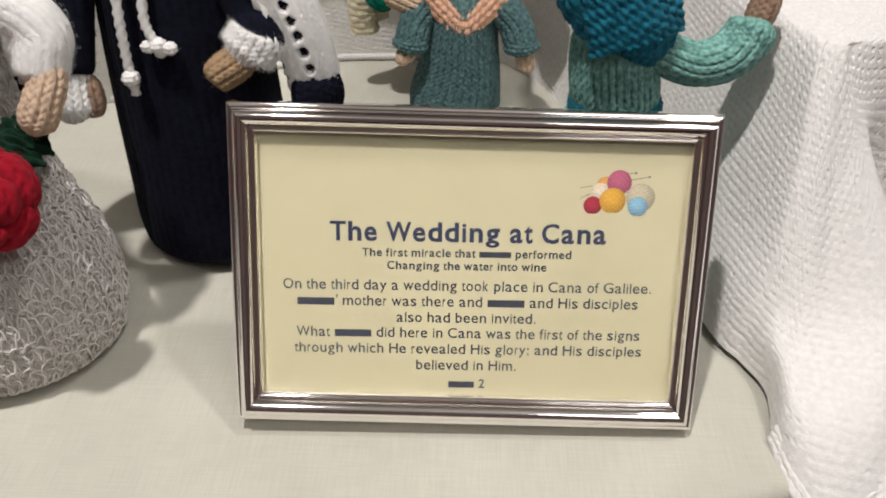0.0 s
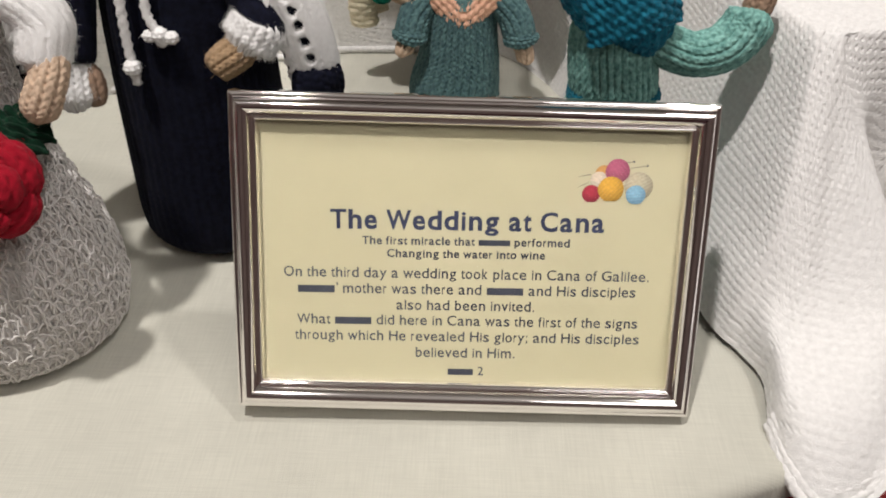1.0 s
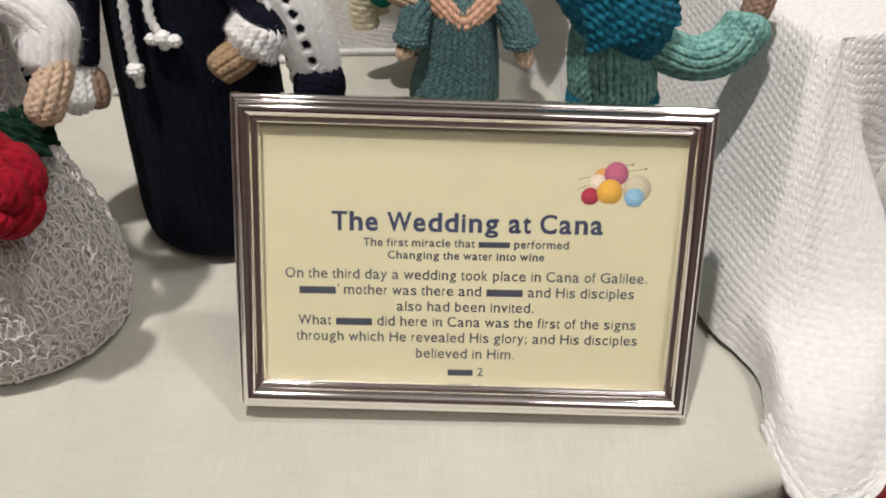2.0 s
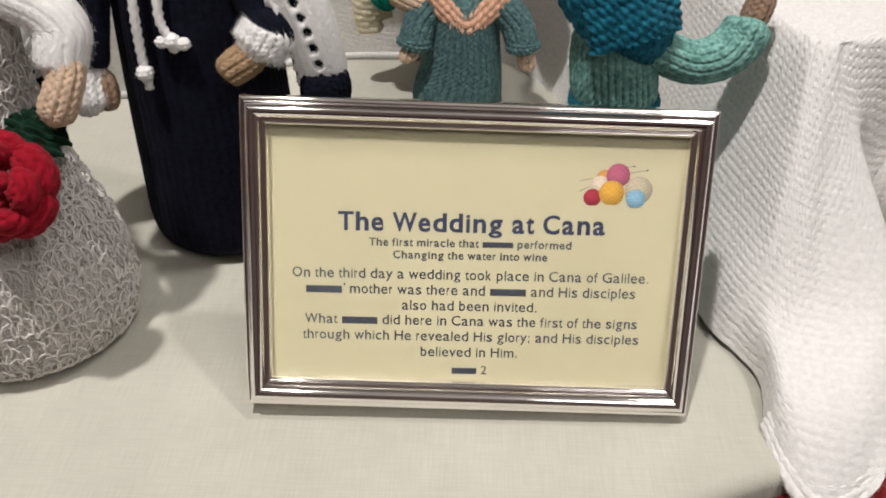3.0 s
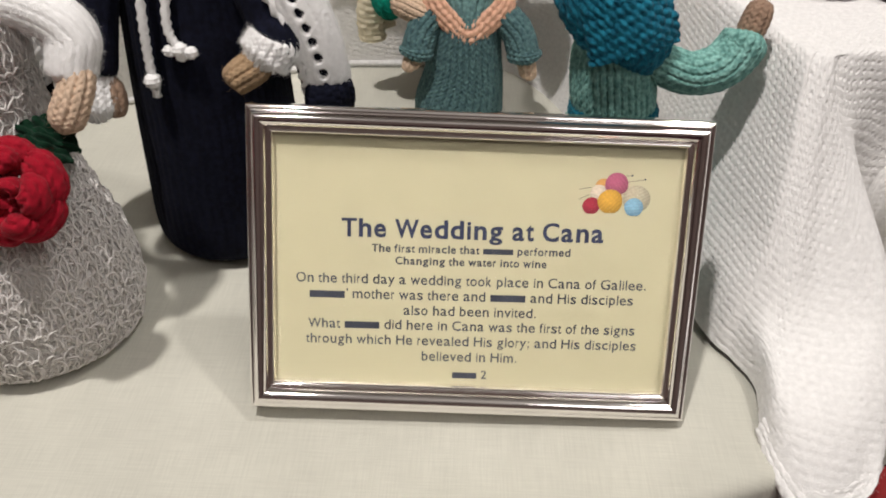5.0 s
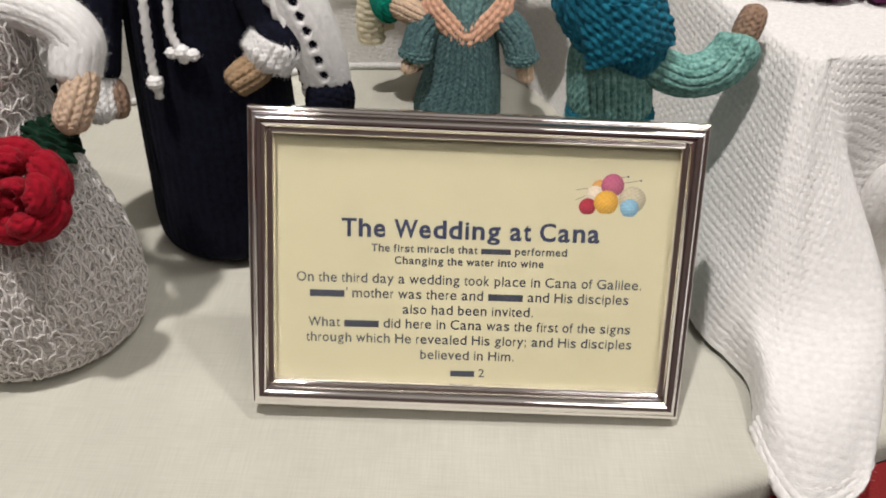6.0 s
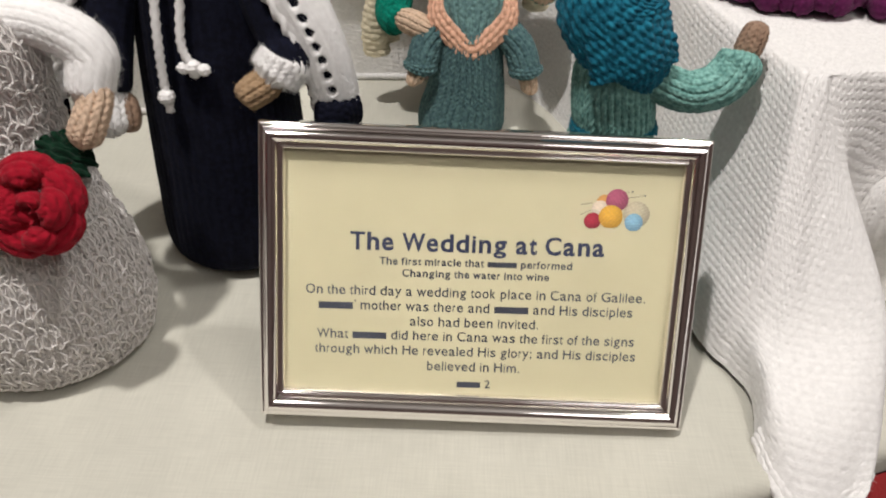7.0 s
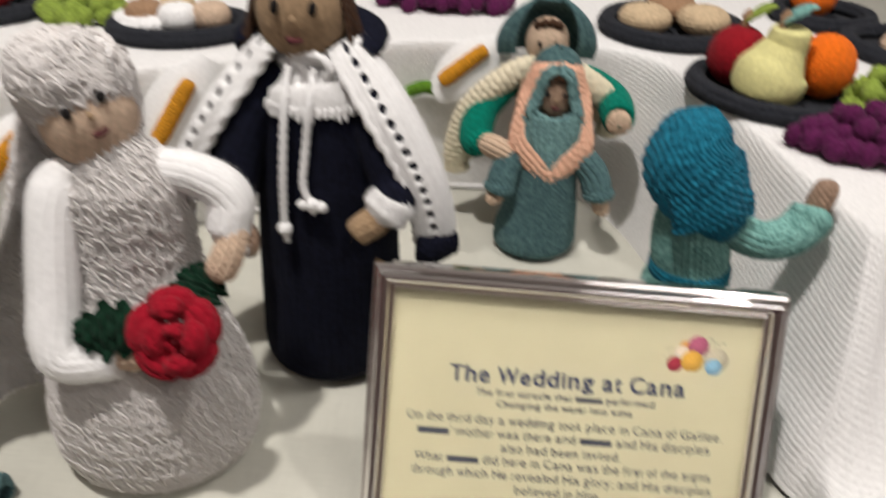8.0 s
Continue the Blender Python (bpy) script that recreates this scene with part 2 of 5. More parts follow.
class Skin:
    """Gathers grids of quads with their materials into one mesh."""

    fluff = 0.0

    def __init__(self, fluff=0.0):
        self.fluff = fluff
        self.v, self.f, self.m, self.mats, self.n = [], [], [], [], 0

    def slot(self, mat):
        if mat not in self.mats:
            self.mats.append(mat)
        return self.mats.index(mat)

    def grid(self, p, mat, closed=False, pick=None):
        nv, nu = p.shape[:2]
        idx = np.arange(nv * nu).reshape(nv, nu) + self.n
        a, b = idx[:-1], idx[1:]
        if closed:
            a2, b2 = np.roll(a, -1, 1), np.roll(b, -1, 1)
        else:
            a, b, a2, b2 = a[:, :-1], b[:, :-1], a[:, 1:], b[:, 1:]
        q = np.stack([a, a2, b2, b], -1).reshape(-1, 4)
        k = np.full(len(q), self.slot(mat))
        if pick is not None:
            mask, other = pick
            mm = mask[:-1, :] if closed else mask[:-1, :-1]
            k[mm.reshape(-1)] = self.slot(other)
        self.v.append(p.reshape(-1, 3))
        self.f.append(q)
        self.m.append(k)
        self.n += nv * nu

    def mesh(self, name, base):
        v = np.concatenate(self.v) - np.asarray(base)
        f = np.concatenate(self.f)
        k = np.concatenate(self.m)
        me = bpy.data.meshes.new(name)
        me.vertices.add(len(v))
        me.vertices.foreach_set("co", v.astype(np.float32).ravel())
        me.loops.add(f.size)
        me.loops.foreach_set("vertex_index", f.astype(np.int32).ravel())
        me.polygons.add(len(f))
        me.polygons.foreach_set("loop_start", np.arange(0, f.size, 4, dtype=np.int32))
        me.polygons.foreach_set("material_index", k.astype(np.int32))
        me.polygons.foreach_set("use_smooth", np.ones(len(f), dtype=bool))
        for m in self.mats:
            me.materials.append(m)
        me.update(calc_edges=True)
        me.validate()
        return me

    def put(self, name, base, parent=None):
        ob = new(name, self.mesh(name, base))
        ob.location = base
        if parent is not None:
            ob.parent = parent
            ob.location = Vector(base) - parent.matrix_basis.translation
        return ob

    # -- pieces --
    def tube(self, rows, mat, kind="plain", w=0.0038, h=0.0029, amp=0.0014, side=(1, 0, 0), fine=(8, 6), pick=None, wob=0.0, tilt=0.0, fuzz=None):
        """A knitted tube through rows of x, y, z, rx, ry; both ends drawn in by small radii."""
        rows = np.asarray(rows, float)
        tt = np.linspace(0, 1, 200)
        c = spline(rows, tt)
        seg = np.linalg.norm(np.diff(c[:, :3], axis=0), axis=1) + 0.6 * np.abs(np.diff(c[:, 3]))
        arc = np.concatenate([[0], np.cumsum(seg)])
        nr = max(3, int(round(arc[-1] / h)))
        nv = nr * fine[1] + 1
        tv = np.interp(np.linspace(0, arc[-1], nv), arc, tt)
        c = spline(rows, tv)
        ns = max(6, int(round(2 * math.pi * np.mean(np.sort(c[:, 3:5].mean(1))[nv // 2:]) / w)))
        nu = ns * fine[0]
        ang = np.arange(nu) / nu * 2 * math.pi
        tan = unit(np.gradient(c[:, :3], axis=0))
        x = np.asarray(side, float)
        a = unit(x - (tan @ x)[:, None] * tan)
        b = np.cross(tan, a)
        ca, sa = np.cos(ang)[None, :, None], np.sin(ang)[None, :, None]
        rx, ry = np.maximum(c[:, 3], 1e-5)[:, None, None], np.maximum(c[:, 4], 1e-5)[:, None, None]
        p = c[:, None, :3] + a[:, None] * ca * rx + b[:, None] * sa * ry
        nrm = unit(a[:, None] * ca * ry + b[:, None] * sa * rx)
        u = np.arange(nu)[None, :] / fine[0] + np.zeros((nv, 1))
        v = np.arange(nv)[:, None] / fine[1] + np.zeros((1, nu))
        r = stitches(u, v + tilt * np.cos(ang)[None], kind)
        shrink = np.minimum(1, np.minimum(rx, ry)[..., 0] / (0.8 * w))
        p = p + nrm * ((r - 0.5) * amp * shrink)[..., None]
        if wob:
            p = p + nrm * (wob * np.sin(u * 0.9 + 2.0 * np.sin(v * 0.31)) * np.sin(v * 0.47 + 1.3))[..., None]
        self.grid(p, mat, True, None if pick is None else (pick[0](u / ns, v / nr), pick[1]))
        f = self.fluff if fuzz is None else fuzz
        if f:
            self.fuzz(p, nrm, mat, f)
        return p

    def sheet(self, net, mat, kind="plain", w=0.0038, h=0.0029, amp=0.0014, thick=0.0016, fine=(8, 6), pick=None, coords=None, face=None, dense=None, fuzz=0.0):
        """A knitted sheet over a net of control points (rows, columns, 3)."""
        net = np.asarray(net, float)
        m, n = net.shape[:2]
        if face is not None:
            mid_n = np.cross(net[m // 2, -1] - net[m // 2, 0], net[-1, n // 2] - net[0, n // 2])
            if mid_n @ np.asarray(face, float) < 0:
                net = net[:, ::-1]
        tt = np.linspace(0, 1, 400)

        def arc_of(k):
            q = spline(net.transpose(k, 1 - k, 2).reshape(net.shape[k], -1), tt).reshape(400, -1, 3)
            d = np.linalg.norm(np.diff(q, axis=0), axis=2).mean(1)
            if dense is not None:
                d = d * np.interp(0.5 * (tt[1:] + tt[:-1]) * (net.shape[k] - 1), np.arange(net.shape[k]), dense[k])
            return np.concatenate([[0], np.cumsum(d)])

        arcs = arc_of(0), arc_of(1)
        nr, ns = max(2, round(arcs[0][-1] / h)), max(2, round(arcs[1][-1] / w))
        nv, nu = nr * fine[1] + 1, ns * fine[0] + 1

        def even(n_, k):
            return np.interp(np.linspace(0, arcs[k][-1], n_), arcs[k], tt)

        rows = spline(net.reshape(m, -1), even(nv, 0)).reshape(nv, n, 3)
        p = spline(rows.transpose(1, 0, 2).reshape(n, -1), even(nu, 1)).reshape(nu, nv, 3).transpose(1, 0, 2)
        nrm = unit(np.cross(np.gradient(p, axis=1), np.gradient(p, axis=0)))
        u = np.arange(nu)[None, :] / fine[0] + np.zeros((nv, 1))
        v = np.arange(nv)[:, None] / fine[1] + np.zeros((1, nu))
        r = stitches(*(coords(p) if coords else (u, v)), kind)
        pk = None if pick is None else (pick[0](u / ns, v / nr), pick[1])
        sunk = 0.0 if pk is None else 0.0020 * pk[0]
        front = p + nrm * (thick / 2 + (r - 0.5) * amp - sunk)[..., None]
        self.grid(front, mat, False, pk)
        if fuzz:
            self.fuzz(front, nrm, mat, fuzz)
        if thick:
            back = (p - nrm * (thick / 2))[::4, ::4]
            self.grid(back[:, ::-1], mat)
            for e, k in ((front[0], p[0] - nrm[0] * thick / 2), (front[-1][::-1], (p[-1] - nrm[-1] * thick / 2)[::-1]), (front[::-1, 0], (p[:, 0] - nrm[:, 0] * thick / 2)[::-1]), (front[:, -1], p[:, -1] - nrm[:, -1] * thick / 2)):
                self.grid(np.stack([k, e]), mat)
        return p

    def ball(self, at, r, mat, kind="plain", w=0.0038, h=0.0029, amp=0.0014, axis=(0, 0, 1), fine=(6, 4), side=(1, 0, 0)):
        """A knitted ellipsoid; r is (across, across, along the axis)."""
        ax = Vector(axis).normalized()
        k = np.linspace(0.0, 1.0, 9)
        rows = []
        for s in k:
            th = math.pi * s
            q = Vector(at) - ax * (r[2] * math.cos(th))
            rows.append((*q, r[0] * math.sin(th) + 1e-4, r[1] * math.sin(th) + 1e-4))
        return self.tube(rows, mat, kind, w, h, amp, side, fine)

    def cord(self, pts, r, mat, twist=0.0045, amp=0.35, n=8):
        """A twisted cord through points."""
        pts = np.asarray(pts, float)
        length = np.linalg.norm(np.diff(pts, axis=0), axis=1).sum()
        nv = max(6, int(length / (r * 0.8)))
        c = spline(pts, np.linspace(0, 1, nv))
        tan = unit(np.gradient(c, axis=0))
        x = np.array([0.31, 0.87, 0.38])
        a = unit(np.cross(tan, x))
        b = np.cross(tan, a)
        ang = np.arange(n) / n * 2 * math.pi
        s = np.linspace(0, length, nv)[:, None]
        rr = r * (1 + amp * np.sin(2 * ang[None] - 2 * math.pi * s / twist)) * np.minimum(1, np.minimum(s, length - s) / r + 0.15)
        self.grid(c[:, None] + a[:, None] * (np.cos(ang)[None] * rr)[..., None] + b[:, None] * (np.sin(ang)[None] * rr)[..., None], mat, True)

    def fuzz(self, p, nrm, mat, density, length=0.0030, width=0.000032):
        """Fine loose fibres, so many to the square centimetre."""
        e1 = np.linalg.norm(np.diff(p, axis=0), axis=2).mean()
        e2 = np.linalg.norm(np.diff(p, axis=1), axis=2).mean()
        count = int(density * 1e4 * e1 * e2 * p.shape[0] * p.shape[1])
        if count < 1:
            return
        rng = np.random.default_rng(count + self.n)
        i = rng.integers(0, p.shape[0] * p.shape[1], count)
        c, n = p.reshape(-1, 3)[i], np.broadcast_to(nrm, p.shape).reshape(-1, 3)[i]
        d1 = unit(n * rng.uniform(0.2, 1.0, (count, 1)) + rng.normal(0, 0.7, (count, 3)))
        d2 = unit(d1 + rng.normal(0, 0.8, (count, 3)))
        ln = length * rng.uniform(0.3, 1.0, (count, 1))
        pts = np.stack([c - n * 0.0003, c + d1 * ln * 0.5, c + d1 * ln * 0.5 + d2 * ln * 0.5], 1)
        sd = unit(np.cross(d1, rng.normal(size=(count, 3))))[:, None] * np.array([1, 0.8, 0.3])[None, :, None] * width
        v = np.stack([pts - sd, pts + sd], 2).reshape(-1, 3)
        k = (np.arange(count) * 6)[:, None] + self.n
        q = np.concatenate([k + np.array([0, 1, 3, 2]), k + np.array([2, 3, 5, 4])])
        self.v.append(v)
        self.f.append(q)
        self.m.append(np.full(len(q), self.slot(mat)))
        self.n += len(v)

    def openwork(self, p, nrm, mat, seed, pitch=0.0031, rows=0.0024, r=0.00036, closed=True, sides=3, span=(0.0, 1.0), steps=6, lift=1.0):
        """Looping thread laid row above row over the grid p, like loose openwork knitting."""
        rng = np.random.default_rng(seed)
        nv, nu = p.shape[:2]
        tall = np.linalg.norm(np.diff(p, axis=0), axis=2).mean(1).sum()
        for k in range(int(tall / rows)):
            at = (k + 0.5) * rows / tall * (nv - 1)
            line = p[int(at)]
            wide = np.linalg.norm(np.diff(line, axis=0), axis=1).sum()
            loops_ = max(6, int(wide * (span[1] - span[0]) / pitch))
            th = np.linspace(0, 2 * math.pi * loops_, loops_ * steps + 1)
            jit = np.interp(th, np.linspace(0, th[-1], loops_ + 1), rng.normal(0, 0.22, loops_ + 1))
            big = np.interp(th, np.linspace(0, th[-1], loops_ + 1), rng.uniform(0.6, 1.35, loops_ + 1))
            a = th / (2 * math.pi) + 0.42 * big * np.sin(th) + jit
            b = at + (0.80 * big * np.cos(th) + 0.7 * jit) * rows / tall * (nv - 1)
            iu = (span[0] + a / loops_ * (span[1] - span[0])) * (nu if closed else nu - 1)
            b = np.clip(b, 0, nv - 1.001)
            i0 = np.floor(iu).astype(int)
            fu = (iu - i0)[:, None]
            ia, ib = (i0 % nu, (i0 + 1) % nu) if closed else (np.clip(i0, 0, nu - 1), np.clip(i0 + 1, 0, nu - 1))
            j0 = b.astype(int)
            fv = (b - j0)[:, None]
            q = (p[j0, ia] * (1 - fu) + p[j0, ib] * fu) * (1 - fv) + (p[j0 + 1, ia] * (1 - fu) + p[j0 + 1, ib] * fu) * fv
            n = nrm[j0, ia]
            q = q + n * (lift * (0.0007 + 0.0010 * np.sin(0.5 * th + k)[:, None] ** 2 + 0.0008 * np.abs(jit)[:, None]))
            tan = unit(np.gradient(q, axis=0))
            s1 = unit(np.cross(tan, n))
            s2 = np.cross(tan, s1)
            ang = np.arange(sides) / sides * 2 * math.pi
            self.grid(q[:, None] + r * (s1[:, None] * np.cos(ang)[None, :, None] + s2[:, None] * np.sin(ang)[None, :, None]), mat, True)

    def loops(self, at, nrm, count, mat, seed, r=0.0005, size=0.004, sides=3, steps=4):
        """Small yarn loops standing off the points at (n, 3) with normals nrm."""
        rng = np.random.default_rng(seed)
        i = rng.integers(0, len(at), count)
        c, n = at[i], nrm[i]
        t1 = unit(np.cross(n, rng.normal(size=(count, 3))))
        t2 = np.cross(n, t1)
        s = np.linspace(0, 1, steps)[None, :, None]
        rad = size * rng.uniform(0.4, 1.0, (count, 1, 1))
        arc = math.pi * rng.uniform(0.8, 1.7, (count, 1, 1))
        th = s * arc
        line = c[:, None] + t1[:, None] * np.cos(th) * rad * 0.8 + t2[:, None] * (s - 0.5) * rad * rng.normal(0, 1.0, (count, 1, 1)) + n[:, None] * (np.sin(th) * rad * 0.32 - 0.0002)
        tan = unit(np.gradient(line, axis=1))
        a = unit(np.cross(tan, n[:, None] + 0.01))
        b = np.cross(tan, a)
        ang = np.arange(sides) / sides * 2 * math.pi
        ring = line[:, :, None] + r * (a[:, :, None] * np.cos(ang)[None, None, :, None] + b[:, :, None] * np.sin(ang)[None, None, :, None])
        v = ring.reshape(-1, 3)
        idx = np.arange(count * steps * sides).reshape(count, steps, sides) + self.n
        q = np.stack([idx[:, :-1], np.roll(idx, -1, 2)[:, :-1], np.roll(idx, -1, 2)[:, 1:], idx[:, 1:]], -1).reshape(-1, 4)
        self.v.append(v)
        self.f.append(q)
        self.m.append(np.full(len(q), self.slot(mat)))
        self.n += len(v)


def normals_of(p):
    return unit(np.cross(np.roll(p, -1, 1) - np.roll(p, 1, 1), np.gradient(p, axis=0)))


def part(name, bm, mat, parent=None, label=""):
    me = bpy.data.meshes.new(name)
    bm.to_mesh(me)
    bm.free()
    me.materials.append(mat)
    ob = new(name, me)
    ob.parent = parent
    if label:
        tagged(ob, label)
    return ob


def box_bm(lo, hi, bevel=0.0):
    bm = bmesh.new()
    bmesh.ops.create_cube(bm, size=1.0)
    for v in bm.verts:
        v.co = Vector([l + (c + 0.5) * (h - l) for c, l, h in zip(v.co, lo, hi)])
    if bevel:
        bmesh.ops.bevel(bm, geom=bm.edges[:], offset=bevel, segments=2, affect="EDGES")
    return bm

# ---- the room ----
def structure(name, bm, mat, label, category):
    return tagged(part(name, bm, mat), label, category, kind="structure")


structure("floor", box_bm((-3, -3, -0.80), (3, 3, -0.75)), CARPET, "dark carpeted floor of the hall", "floor")
structure("ceiling", box_bm((-3, -3, 2.2), (3, 3, 2.25)), CEILING, "white painted ceiling of the hall", "ceiling")
structure("wall_north", box_bm((-3, 3, -0.75), (3, 3.1, 2.2)), PLASTER, "plain plastered hall wall", "wall")
structure("wall_south", box_bm((-3, -3.1, -0.75), (3, -3, 2.2)), PLASTER, "plain plastered hall wall", "wall")
structure("wall_east", box_bm((3, -3, -0.75), (3.1, 3, 2.2)), PLASTER, "plain plastered hall wall", "wall")
structure("wall_west", box_bm((-3.1, -3, -0.75), (-3, 3, 2.2)), PLASTER, "plain plastered hall wall", "wall")

# the table: its front edge runs through EDGE along ALONG
EDGE, ALONG = Vector((0.0977, -0.0268, 0)), Vector((0.935, 0.355, 0)).normalized()
AWAY = Vector((-ALONG.y, ALONG.x, 0))
tm = Matrix(((ALONG.x, AWAY.x, 0, EDGE.x), (ALONG.y, AWAY.y, 0, EDGE.y), (0, 0, 1, 0), (0, 0, 0, 1)))
table = new("display_table")
table.matrix_basis = tm @ Matrix.Translation((0, 0.6, -0.75))
part("tabletop", box_bm((-1.0, -0.594, 0.715), (1.0, 0.59, 0.7475), 0.002), BOARD, table)
for sx in (-0.9, 0.9):
    for sy in (-0.5, 0.5):
        part("leg", box_bm((sx - 0.02, sy - 0.02, 0), (sx + 0.02, sy + 0.02, 0.715), 0.003), BOARD, table)
tagged(table, "plain display table hidden under its covers", "table")

# sheeting over the top, rolled down over the edge
sk = Skin()
prof = [(1.18, 0.0), (0.4, 0.0), (0.02, 0.0), (0.006, 0.0)]
prof += [(0.006 - 0.007 * math.sin(a), -0.007 + 0.007 * math.cos(a)) for a in np.linspace(0.25, 1.5, 6)] + [(-0.0015, -0.014)]
ys, zs = np.array([q[0] for q in prof]), np.array([q[1] for q in prof])
xs = np.linspace(-1.0, 1.0, 240)
pts = np.array(EDGE)[None, None] + xs[None, :, None] * np.array(ALONG)[None, None] + ys[:, None, None] * np.array(AWAY)[None, None]
pts = pts + np.zeros((len(ys), len(xs), 3))
pts[..., 2] += zs[:, None]
pts += np.array(AWAY)[None, None] * (0.0012 * np.sin(xs * 19) * (ys < 0.01)[:, None])[..., None]
sk.grid(pts[::-1], LINEN)
tagged(sk.put("table_sheet", (0, 0, 0)), "cream cotton sheeting spread over the table", "tablecloth")

# red cover hanging below the edge
sk = Skin()
zz = np.linspace(0, 1, 14)
xx = np.linspace(-0.95, 0.95, 200)
fold = 0.012 * np.sin(xx * 23) + 0.006 * np.sin(xx * 51 + 1)
pts = np.array(EDGE)[None, None] + xx[None, :, None] * np.array(ALONG)[None, None] - np.array(AWAY)[None, None] * (0.002 + 0.05 * zz[:, None] ** 0.6 + fold[None] * zz[:, None] ** 0.7)[..., None]
pts = pts + np.zeros((14, 200, 3))
pts[..., 2] += (-0.012 - 0.70 * zz ** 1.3)[:, None]
sk.grid(pts, RED_CLOTH)
tagged(sk.put("table_skirt", (0, 0, -0.012)), "red fabric skirt hanging below the table edge", "table skirt")

# ---- white knitted cloth over the raised tier ----
TOP = 0.113
COLS = [  # foot and rim of the tier's upright sides
    ((-0.42, 0.128, 0), (-0.419, 0.126, TOP)),
    ((-0.33, 0.188, 0), (-0.329, 0.185, TOP)),
    ((-0.224, 0.247, 0), (-0.223, 0.244, TOP)),
    ((-0.114, 0.306, 0), (-0.113, 0.303, TOP)),
    ((-0.050, 0.317, 0), (-0.049, 0.314, TOP)),
    ((0.010, 0.322, 0), (0.012, 0.321, TOP)),
    ((0.042, 0.290, 0), (0.060, 0.298, TOP)),
    ((0.067, 0.227, 0), (0.088, 0.234, TOP)),
    ((0.088, 0.130, 0.002), (0.115, 0.143, TOP)),
]
RISE = ((0, 0), (0.225, -0.0005), (0.45, 0.004), (0.75, 0.003), (1, 0))
net_cols = [[Vector(f).lerp(Vector(r), k) + Vector((0, 0, dz)) for k, dz in RISE] for f, r in COLS]
# the corner falls steeply, lies out over the sheeting and hangs over the edge; then the cloth turns back in a hollow
FALL = [
    ((0.1025, 0.057, 0.004), (0.108, 0.060, 0.026), (0.117, 0.066, 0.050), (0.123, 0.083, 0.083), (0.128, 0.100, 0.113)),
    ((0.1120, 0.039, 0.003), (0.115, 0.044, 0.021), (0.122, 0.053, 0.042), (0.128, 0.073, 0.078), (0.131, 0.095, 0.112)),
    ((0.1180, 0.023, 0.003), (0.119, 0.028, 0.018), (0.126, 0.043, 0.031), (0.132, 0.068, 0.071), (0.134, 0.093, 0.112)),
    ((0.1150, 0.001, 0.002), (0.119, 0.007, 0.016), (0.130, 0.037, 0.028), (0.135, 0.066, 0.067), (0.136, 0.092, 0.112)),
    ((0.1175, -0.018, -0.003), (0.125, -0.004, 0.014), (0.138, 0.037, 0.028), (0.1395, 0.068, 0.067), (0.138, 0.092, 0.112)),
    ((0.1270, -0.032, -0.010), (0.136, -0.006, 0.013), (0.149, 0.037, 0.030), (0.1445, 0.070, 0.070), (0.1395, 0.093, 0.112)),
    ((0.1440, -0.026, -0.008), (0.151, -0.002, 0.012), (0.162, 0.041, 0.035), (0.149, 0.074, 0.076), (0.141, 0.095, 0.112)),
    ((0.1560, -0.012, 0.000), (0.166, 0.012, 0.010), (0.172, 0.052, 0.038), (0.1515, 0.084, 0.085), (0.1440, 0.0962, 0.112)),
    ((0.1720, 0.060, 0.001), (0.170, 0.072, 0.015), (0.163, 0.090, 0.042), (0.1575, 0.0945, 0.087), (0.1520, 0.0992, 0.112)),
    ((0.1870, 0.093, 0.001), (0.186, 0.096, 0.020), (0.180, 0.100, 0.050), (0.172, 0.101, 0.085), (0.166, 0.1030, 0.111)),
    ((0.2050, 0.093, 0.001), (0.205, 0.096, 0.025), (0.205, 0.100, 0.055), (0.205, 0.103, 0.085), (0.205, 0.107, 0.111)),
    ((0.2500, 0.094, 0.001), (0.250, 0.097, 0.025), (0.250, 0.102, 0.055), (0.250, 0.108, 0.085), (0.250, 0.113, 0.112)),
    ((0.3600, 0.110, 0.001), (0.360, 0.113, 0.025), (0.360, 0.118, 0.055), (0.360, 0.124, 0.085), (0.360, 0.130, 0.112)),
]
net_cols += [[Vector(v) for v in col] for col in FALL]
outer = [(-0.52, 0.40), (-0.42, 0.44), (-0.30, 0.48), (-0.16, 0.50), (-0.04, 0.51), (0.08, 0.50), (0.18, 0.46), (0.25, 0.41), (0.29, 0.35)]
outer += [(0.31 + 0.0045 * k, 0.30 - 0.0055 * k) for k in range(12)] + [(0.42, 0.22)]
cloth = Skin()
low, q1, mid, q3, rim = ([list(col[k]) for col in net_cols] for k in range(5))
lip = [list(col[4].lerp(Vector((*o, TOP)), 0.035) + Vector((0, 0, TOP + 0.003 - col[4].z))) for col, o in zip(net_cols, outer)]
side = np.array([low, q1, mid, q3, rim, lip])
last = np.array([[o[0], o[1], TOP + 0.003] for o in outer])
first = np.array(lip)
whole = np.concatenate([side, [first + (last - first) * k for k in (0.08, 0.22, 0.5, 1.0)]])


